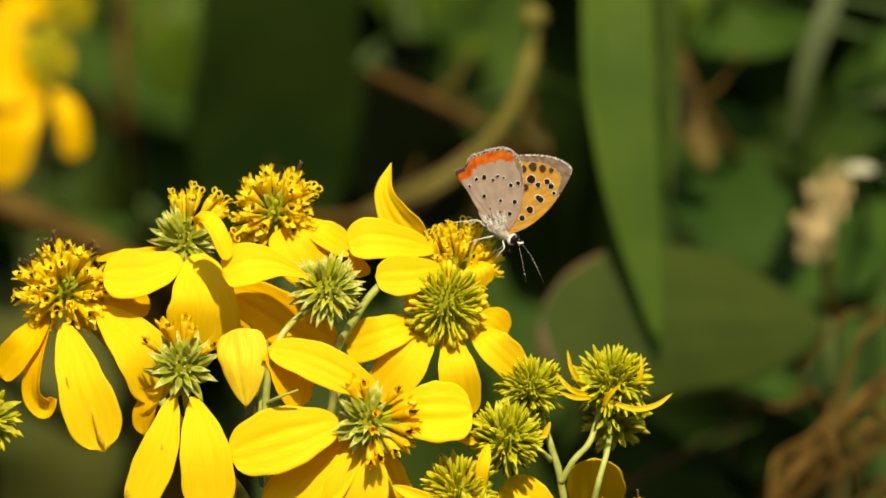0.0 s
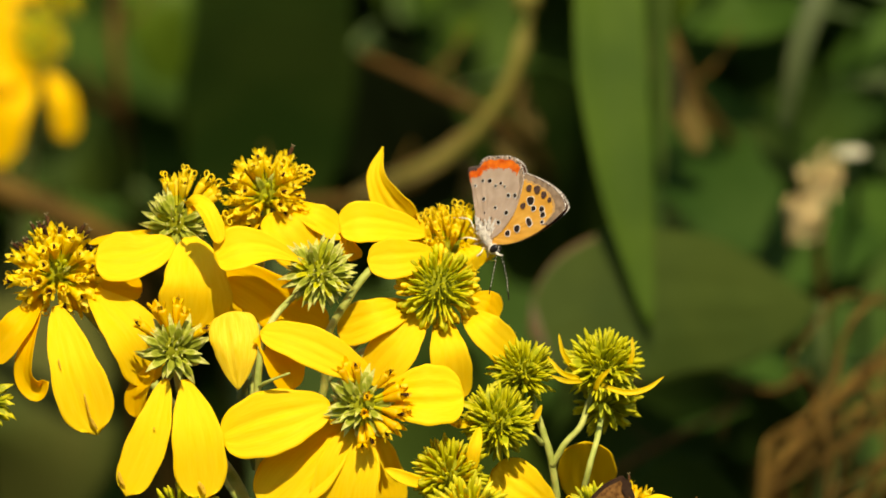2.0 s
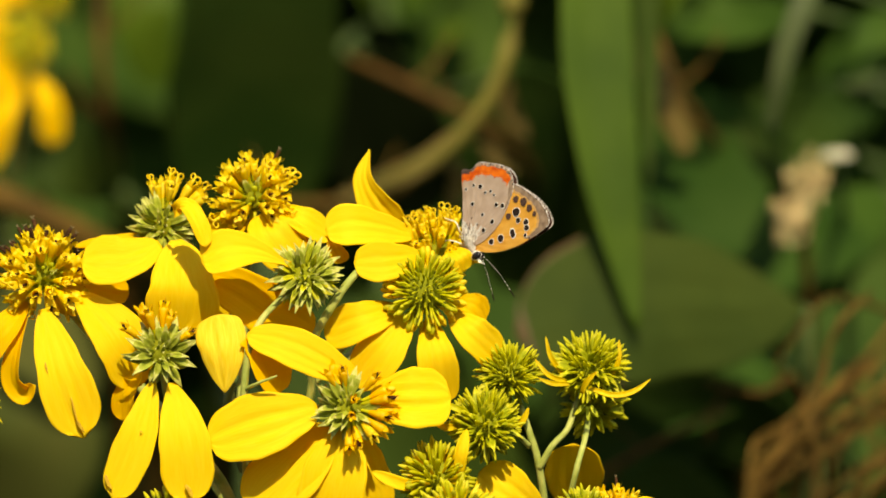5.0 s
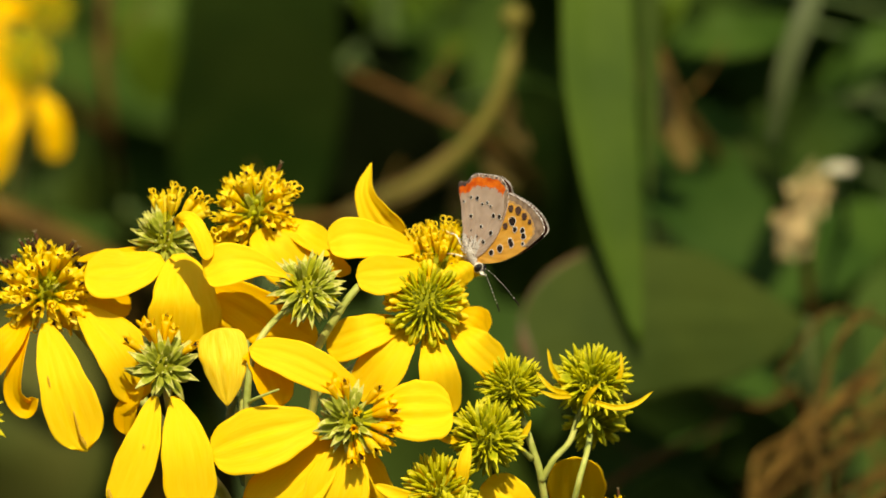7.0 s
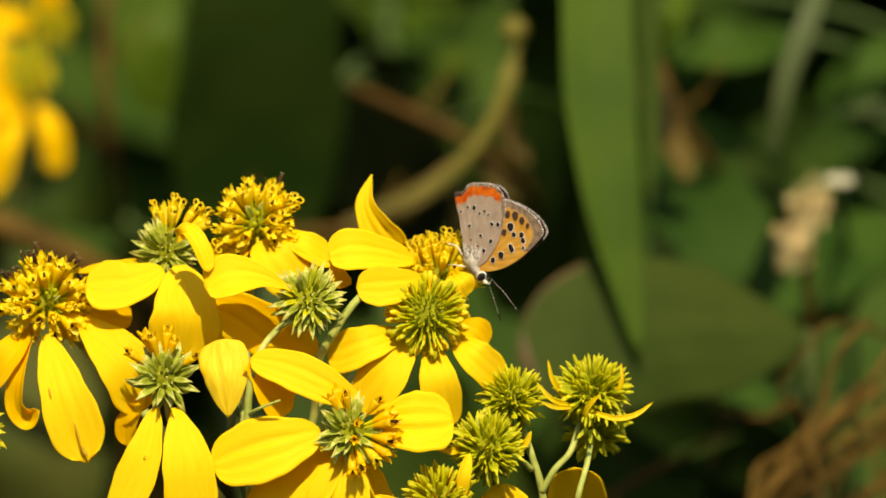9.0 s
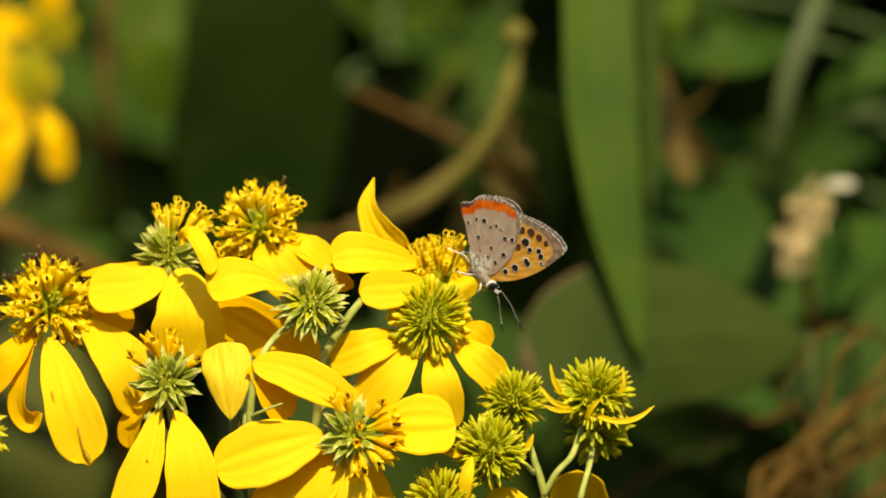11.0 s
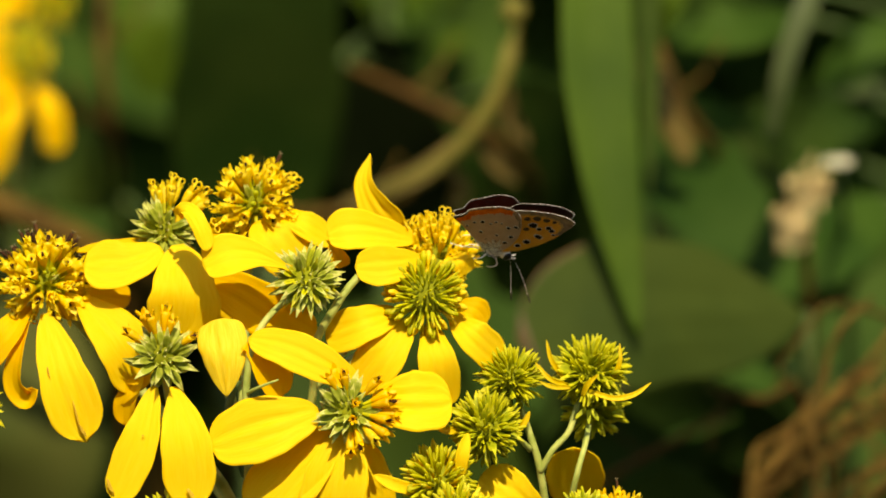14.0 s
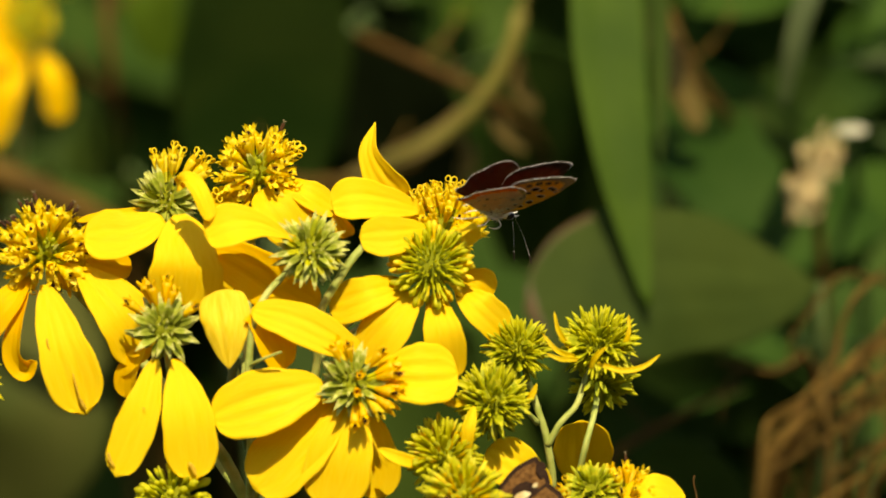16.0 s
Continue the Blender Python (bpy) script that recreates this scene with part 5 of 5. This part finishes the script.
leaf(p, O, [(39.6, 38.04, -262), (43.2, 29.91, -256), (50.6, 15.2, -262)], 7.0, (0.3, 0.4, 0.9), SHEATH, "pale brown dead leaf", ripple=0.14, cup=0.2)
leaf(p, O, [(89.64, 27.91, -330), (76.07, 22.84, -325), (61.91, 24.05, -332)], 13, (0, -0.1, 0.9), LEAF_DARK)
leaf(p, O, [(90.23, -4.31, -320), (79.17, 12.27, -320), (72.96, 21.24, -330)], 15, (-0.2, -0.1, 0.9), LEAF_DARK)
leaf(p, O, [(43.28, 15.41, -300), (49.69, 20.81, -295), (59.67, 15.41, -300), (66.62, 6.71, -310)], 19, (0, 0.4, 0.9), LEAF)
leaf(p, O, [(69.51, 12.13, -300), (61.71, 15.37, -296), (55.30, 2.29, -300)], 12, (0.2, 0.3, 0.9), LEAF_DULL)
leaf(p, O, [(89.18, 8.85, -300), (79.96, 0.11, -290), (69.10, -10.76, -290), (59.67, -13.00, -300)], 19, (0, 0.6, 0.8), LEAF)
leaf(p, O, [(49.13, 52.82, -240), (46.35, 45.30, -235), (43.86, 38.06, -240)], 6, (-0.2, 0.5, 0.8), LEAF_LIGHT)
leaf(p, O, [(95.20, 30.14, -330), (87.16, 30.05, -325), (78.52, 29.03, -330)], 3.5, (0, 0.6, 0.6), LEAF_GREY)
for pts, wd in (([(42.81, 22.39, -300), (51.22, 11.94, -275), (63.91, -3.73, -258)], 22), ([(89.22, 4.92, -302), (75.12, -0.97, -280), (57.87, -8.86, -262)], 19), ([(90.61, 28.22, -350), (77.80, 21.35, -340), (62.51, 12.48, -350)], 15), ([(66.84, -23.81, -262), (54.56, -27.81, -246), (41.62, -36.05, -236)], 15)):
    leaf(p, O, pts, wd, (0.05, 0.4, 0.9), LEAF_MID, ripple=0.05)
    stem(p, [pts[0], (0.5 * (pts[0][0] + O[0] + 105), pts[0][1] - 12, -380), (O[0] + 105, pts[0][1] - 60, O[2] - 70)], 0.7, 1.2, STEM_DARK, O, "petiole", 8)
g0 = down(O, 110, -80)
stem(p, [O, (O[0] + 105, O[1] - 20, O[2] - 60), (g0[0], g0[1] + 500, g0[2]), g0], 1.5, 4.5, STEM_DARK, O, "stalk", 24)
for q in ((78.65, 63.36, -240), (72.78, 43.82, -300), (93.00, 41.39, -290), (43.28, 15.41, -300), (69.51, 12.13, -300), (89.18, 8.85, -300), (46.53, 53.46, -260), (95.20, 30.14, -330)):
    stem(p, [q, (0.5 * (q[0] + O[0] + 105), q[1] - 12, -360), (O[0] + 105, q[1] - 60, O[2] - 70)], 0.7, 1.2, STEM_DARK, O, "petiole", 8)

# dark leaves that hang in shade, light leaf tops
O = (-34.40, 72.52, -360)
p = weed("dark_leaved_weed", O, "weed with large dark green leaves hanging in shade, some added as dark gaps")
leaf(p, O, [(-30.49, 75.26, -280), (-31.43, 47.97, -298), (-33.02, 24.41, -317), (-35.24, -4.38, -338)], 34, (0.1, -0.55, 0.9), LEAF_DARK, shape=(0.4, 2.6))
# blackish leaf, added to stand for a gap in deep shade
leaf(p, O, [(-17.43, 51.72, -385), (-16.14, 31.69, -420), (-17.16, 10.84, -455)], 17, (0.15, -1.1, 0.6), LEAF_GAP, shape=(0.35, 3))
leaf(p, O, [(15.96, 31.80, -300), (22.12, 19.92, -312), (23.95, 6.76, -325), (19.72, -11.09, -343)], 30, (0.3, -0.55, 0.8), LEAF_DARK)
# two more blackish leaves added in place of unlit gaps
leaf(p, O, [(-10.87, 44.06, -400), (-8.51, 29.67, -440), (-7.13, 12.20, -480)], 24, (0.1, -1.1, 0.6), LEAF_GAP, shape=(0.35, 3))
leaf(p, O, [(-11.5, 36.5, -326), (-9.4, 25.0, -336), (-5.6, 13.59, -347), (-2.71, 2.37, -359)], 27, (0.2, -1.1, 0.8), LEAF_GAP, shape=(0.3, 2.6))
leaf(p, O, [(17.08, 53.94, -420), (8.84, 37.35, -410), (7.70, 21.12, -415), (11.29, 2.47, -430)], 26, (0.1, -0.5, 0.8), LEAF_DARK)
leaf(p, O, [(-60.42, 9.16, -360), (-71.32, 15.86, -350), (-81.45, 13.61, -350)], 18, (0, 0.2, 0.9), LEAF_DULL)
leaf(p, O, [(-80.52, -59.94, -330), (-75.63, -39.70, -320), (-80.29, -22.07, -325), (-84.97, -6.56, -330)], 30, (0.1, 0.3, 0.9), LEAF_OLIVE)
leaf(p, O, [(-51.95, 61.91, -380), (-56.21, 45.63, -370), (-52.95, 29.78, -375)], 13, (0.2, 0.3, 0.9), LEAF_LIGHT)
g0 = down(O, 0, -60)
stem(p, [O, (O[0], O[1] - 300, O[2] - 40), g0], 1.8, 4.5, STEM_DARK, O, "stalk", 20)
q = (17.08, 53.94, -420)
stem(p, [q, (q[0] - 4, q[1] + 25, q[2] - 8), (O[0] + 25, O[1] + 15, O[2] - 50), O], 0.9, 1.4, STEM_DARK, O, "petiole", 10)
for q in ((-10.87, 44.06, -400), (-17.43, 51.72, -385), (-11.5, 36.5, -326), (-30.49, 75.26, -280), (15.96, 31.80, -300), (-60.42, 9.16, -360), (-80.52, -59.94, -330), (-51.95, 61.91, -380)):
    stem(p, [q, (0.5 * (q[0] + O[0]), q[1] - 15, O[2] - 30), (O[0], q[1] - 60, O[2] - 16)], 0.9, 1.4, STEM_DARK, O, "petiole", 8)
O = (-7.49, 75.00, -420)
p = weed("light_leaved_weed", O, "weed with clusters of small light green leaves in the sun")
for k in range(26):
    u, v = rng.gauss(735, 62), rng.gauss(15, 45)
    c = ((u - 784) * 0.117, (441 - v) * 0.117, -420 + rng.uniform(-25, 25))
    a = rng.uniform(0, 6.28)
    e = (c[0] + 9 * math.cos(a), c[1] + 7 * math.sin(a), c[2] + rng.uniform(-4, 6))
    leaf(p, O, [c, ((c[0] + e[0]) / 2, (c[1] + e[1]) / 2 + 1, (c[2] + e[2]) / 2 + 1.5), e], rng.uniform(4, 7), (rng.uniform(-0.4, 0.4), 0.7, 0.7), LEAF_LIGHT if k % 3 else LEAF, rows=8, cols=6)
g0 = down(O, 0, -20)
stem(p, [O, (O[0], O[1] - 60, O[2] - 12), (O[0], O[1] - 300, O[2] - 30), g0], 1.5, 4.5, STEM_DARK, O, "stalk", 20)

# second yellow flower, far out of the sharp zone
O = (-78.03, 36.17, -300)
p = thing("flower", O, "yellow flower on another stem behind the cluster", "flower", "flowers behind the cluster")
head(p, (0.1, 0.6, 0.9), 3.4, 70, lambda d, a: (pick(("young_l", 2), ("bud_y", 1)), 0.85), 115)
for pts, wd in (([(-78.03, 31.80, -300), (-83.20, 32.23, -294), (-91.14, 35.08, -300)], 12), ([(-78.03, 30.16, -300), (-82.11, 24.61, -294), (-86.34, 12.68, -300)], 10), ([(-74.97, 30.71, -300), (-72.18, 25.73, -296), (-71.04, 17.59, -300)], 5.6),
                ([(-79.81, 34.05, -303), (-84.59, 38.91, -300), (-92.40, 41.71, -303)], 11)):
    petal(p, O, pts, wd, (0, 0.4, 1), mat=PETAL_DEEP_SHADE)
g0 = down(O, -30, -60)
stem(p, [(-77.16, 35.18, -305), (-80.29, 15.64, -325), (g0[0], g0[1] + 500, g0[2]), g0], 1.2, 4.0, STEM, O, "stalk", 24)
O = (-74.53, 46.55, -320)
p = thing("flower", O, "yellow flower seen in part behind the cluster", "flower", "flowers behind the cluster")
head(p, (0.1, 0.6, 0.9), 3.0, 60, lambda d, a: (pick(("young_l", 2), ("bud_y", 1)), 0.85), 115)
for pts, wd in (([(-76.74, 46.55, -320), (-81.88, 47.43, -312), (-87.69, 47.05, -318)], 7), ([(-74.53, 48.76, -320), (-73.25, 54.16, -316), (-74.53, 60.92, -320)], 8)):
    petal(p, O, pts, wd, (0, 0.4, 1), mat=PETAL_DEEP_SHADE)
g0 = down(O, -10, -60)
stem(p, [O, (-75.61, 27.04, -345), (g0[0], g0[1] + 500, g0[2]), g0], 1.2, 4.0, STEM, O, "stalk", 24)


# ---- bank of weeds that closes the view, one mass of leaves ----
def thicket(name, count, span, size, mat, label, seed):
    r = random.Random(seed)
    verts, faces = [], []
    for k in range(count):
        # clumps of unequal height and depth, thinning out sideways
        u = 0.5 * (span[0][0] + span[0][1]) + 0.5 * (span[0][1] - span[0][0]) * max(-1.6, min(1.6, r.gauss(0, 0.5)))
        edge = abs(2 * (u - span[0][0]) / (span[0][1] - span[0][0]) - 1)
        w = span[2][0] + (span[2][1] - span[2][0]) * r.random() * (0.75 + 0.5 * noise.noise((u * 1.7, seed, 0))) + 0.25 * edge * edge
        top = span[1][1] * (1.02 - 0.35 * edge * edge) * (0.92 + 0.28 * noise.noise((u * 2.6, w * 2.6, seed)))
        z = max(0.02, top * r.random() ** 0.8)
        c = Vector((u, w, z))
        d = Vector((r.gauss(0, 1), r.gauss(0, 1) - 0.5, r.gauss(0, 0.6) - 0.5)).normalized()
        s = d.cross(Vector((r.gauss(0, 0.5), r.gauss(0, 0.5), 1))).normalized()
        n = s.cross(d)
        ln = size * r.uniform(0.6, 1.4)
        wd = ln * r.uniform(0.28, 0.42)
        i = len(verts)
        verts += [c, c + 0.35 * ln * d + wd * s + 0.1 * ln * n, c + 0.35 * ln * d - wd * s + 0.1 * ln * n, c + 0.4 * ln * d, c + 0.75 * ln * d + 0.7 * wd * s, c + 0.75 * ln * d - 0.7 * wd * s, c + ln * d - 0.1 * ln * n]
        faces += [(i, i + 1, i + 3), (i, i + 3, i + 2), (i + 1, i + 4, i + 3), (i + 3, i + 5, i + 2), (i + 3, i + 4, i + 6), (i + 3, i + 6, i + 5)]
    me = bpy.data.meshes.new(name)
    me.from_pydata(verts, [], faces)
    me.materials.append(mat)
    return tagged(new(name, me), label, "foliage", kind="stuff")


thicket("weed_thicket", 9000, ((-1.3, 1.3), (0.0, 1.75), (0.75, 1.9)), 0.085, LEAF_DARK, "dense bank of dark green weeds in shade", 3)
thicket("weed_thicket", 1500, ((-0.8, 0.8), (0.0, 0.78), (0.42, 0.75)), 0.07, LEAF_DARK, "low dark green weeds under the flowers", 5)
thicket("far_foliage", 9000, ((-4, 4), (0.0, 2.6), (2.0, 5.0)), 0.16, LEAF_DULL, "green scrub added to close the place", 4)
# unseen scrub behind the camera, added to hold back low sky light
thicket("far_foliage", 6000, ((-8, 8), (0.0, 4.2), (-8.5, -5.0)), 0.24, LEAF_DULL, "green scrub added to close the place", 6)
bm = bmesh.new()
n = 40
grid = [[bm.verts.new((60 * ((i / n - 0.5) * 2) ** 3 * 10, 60 * ((j / n - 0.5) * 2) ** 3 * 10, 0.012 * noise.noise((i * 0.7, j * 0.7, 0)) - 0.004)) for j in range(n + 1)] for i in range(n + 1)]
for i in range(n):
    for j in range(n):
        bm.faces.new((grid[i][j], grid[i + 1][j], grid[i + 1][j + 1], grid[i][j + 1]))
tagged(new("ground", mesh_of("ground", bm, SOIL)), "dark soil with leaf litter", "ground", kind="structure")


# ---- what moves ----
def motions():
    # seconds, lean in the wing plane, turn about the back, roll, half the angle between the forewings, how much wider the hindwings open, swing of the forewings, place
    flight = [
        (0, -0.3, 3.1, 9.3, 2.0, 0.0, 0.0, (9.38, 3.09, -3)),
        (0.5, -6.1, -8.3, 16.7, 2.0, 0.0, 0.0, (9.18, 3.21, -3)),
        (1, -12.9, -25.8, 22.9, 2.0, 0.0, 0.0, (8.53, 2.71, -3)),
        (1.5, -12.1, -24.0, 23.7, 2.0, 0.0, 0.0, (8.63, 2.11, -3)),
        (2, -24.0, -24.6, 21.2, 2.0, 0.0, 6.8, (8.54, -0.69, -3)),
        (2.5, -32.6, -24.8, 23.5, 2.0, 0.0, 6.6, (8.35, -0.99, -3)),
        (3, -35.2, -21.0, 26.5, 2.0, 0.0, 6.4, (8.25, -1.23, -3)),
        (3.5, -35.4, -20.3, 26.9, 2.0, 0.0, 6.3, (8.15, -1.20, -3)),
        (4, -35.2, -20.2, 27.2, 2.0, 0.0, 5.9, (8.19, -1.32, -3)),
        (6.5, -29.5, -20.8, 30.4, 2.0, 0.0, 4.2, (8.08, -0.97, -3)),
        (7, -30.3, -19.6, 32.9, 2.0, 0.0, 3.8, (8.07, -1.01, -3)),
        (7.5, -31.2, -18.5, 33.0, 2.0, 0.0, 3.5, (8.01, -0.92, -3)),
        (8, -29.0, -19.5, 33.3, 2.0, 0.0, 3.1, (8.11, -0.68, -3)),
        (8.5, -30.1, -18.9, 34.7, 2.0, 0.0, 2.8, (8.12, -0.70, -3)),
        (9, -25.4, -18.3, 33.5, 2.0, 0.0, 2.3, (8.34, -0.71, -3)),
        (11.5, -21.7, 7.6, 27.7, 2.0, 0.0, 0.1, (9.59, -1.62, -3)),
        (12, -18.9, 3.3, 28.9, 2.0, 0.0, -0.4, (9.78, -1.23, -3)),
        (12.5, -13.9, 8.3, 29.7, 2.0, 0.0, 1.5, (10.02, -1.04, -3)),
        (13, -8.8, 16.3, 30.7, 2.0, 0.0, 3.3, (10.48, -1.10, -3)),
        (13.5, 4.1, 33.8, 42.5, 3.0, 1.0, 5.1, (11.61, -1.64, -3)),
        (14, 10.7, 34.4, 46.4, 3.0, 1.8, 4.9, (11.69, -1.49, -3)),
        (14.5, 5.6, 38.1, 37.0, 2.5, 2.5, 1.2, (11.55, -1.40, -3)),
        (15, 10.6, 39.6, 40.2, 2.2, 2.5, 1.6, (11.45, -1.24, -3)),
        (15.5, 14.9, 41.7, 42.7, 1.9, 2.8, 1.5, (11.40, -0.90, -3)),
        (16, 27.6, 44.0, 54.8, 5.0, 6.0, 3.0, (11.00, -0.50, -3)),
    ]
    # how far the antennae lean to the right of straight down
    hang_down = [(0, 0.36), (1, 0.05), (2, 0.0), (3.5, 0.4), (6.5, 0.6), (8.5, 0.6), (11.5, 0.3), (12.5, 0.4), (13, 0.1), (13.5, -0.7), (13.7, -0.2), (14, 0.2), (14.5, 0.4), (15, 0.7), (16, 0.2)]
    rows, flap, swing, feel = [], {-1: [], 1: []}, {-1: [], 1: []}, []
    for t, lean, turn, roll, half, more, back, p in flight:
        q = Matrix.Rotation(radians(lean), 4, (0, -1, 0)) @ Matrix.Rotation(radians(turn), 4, DORSAL) @ Matrix.Rotation(radians(roll), 4, BODY)
        rows.append((t, Matrix.Translation(at(p)) @ FRAME @ q))
        for side in (-1, 1):
            open_up = Matrix.Rotation(radians(-side * half), 4, BODY)
            flap[side].append((t, Matrix.Rotation(radians(-side * (half + more)), 4, BODY)))
            swing[side].append((t, open_up @ Matrix.Rotation(radians(back), 4, (0, 1, 0))))
        aim = np.interp(t, [a for a, _ in hang_down], [b for _, b in hang_down])
        way = q.to_3x3().inverted() @ Vector((aim, -0.15, -1)).normalized()
        feel.append((t, Matrix.Translation(FOOT) @ Vector((0.36, 0, -1)).rotation_difference(way).to_matrix().to_4x4()))
    walk(butterfly, rows)
    for side, hind, fore in WINGS:
        walk(hind, flap[side])
        walk(fore, swing[side])
    for an in ANTENNAE:
        walk(an, feel)
    feeding = [
        (0, (28.44, -39.96, 9), 0),
        (0.5, (32.98, -37.48, 9), -8),
        (1, (33.74, -36.53, 9), -10),
        (1.4, (33.65, -36.26, 9), -12),
        (1.8, (30.33, -37.26, 9), 5),
        (2.2, (29.61, -39.6, 9), 8),
        (3, (31.0, -41.2, 9), 4),
        (4, (32.0, -42.2, 9), -2),
        (6.5, (31.59, -42.66, 9), 0),
        (9, (30.24, -42.66, 9), 0),
        (11.5, (29.79, -43.0, 9), 0),
        (13, (29.52, -43.0, 9), 0),
        (13.5, (29.43, -42.8, 9), 0),
        (14, (25.63, -42.7, 10), 5),
        (14.5, (17.96, -42.09, 10), 8),
        (15.1, (17.34, -41.46, 10), 6),
        (15.5, (18.23, -41.73, 10), 4),
        (15.7, (17.87, -40.84, 10), 4),
        (16, (16.80, -38.69, 10), 8),
    ]
    walk(skipper, [(t, Matrix.Translation(at(p)) @ FRAME @ Matrix.Rotation(radians(r), 4, (0, -1, 0)) @ Matrix.Rotation(radians(25), 4, "Z")) for t, p, r in feeding])


motions()
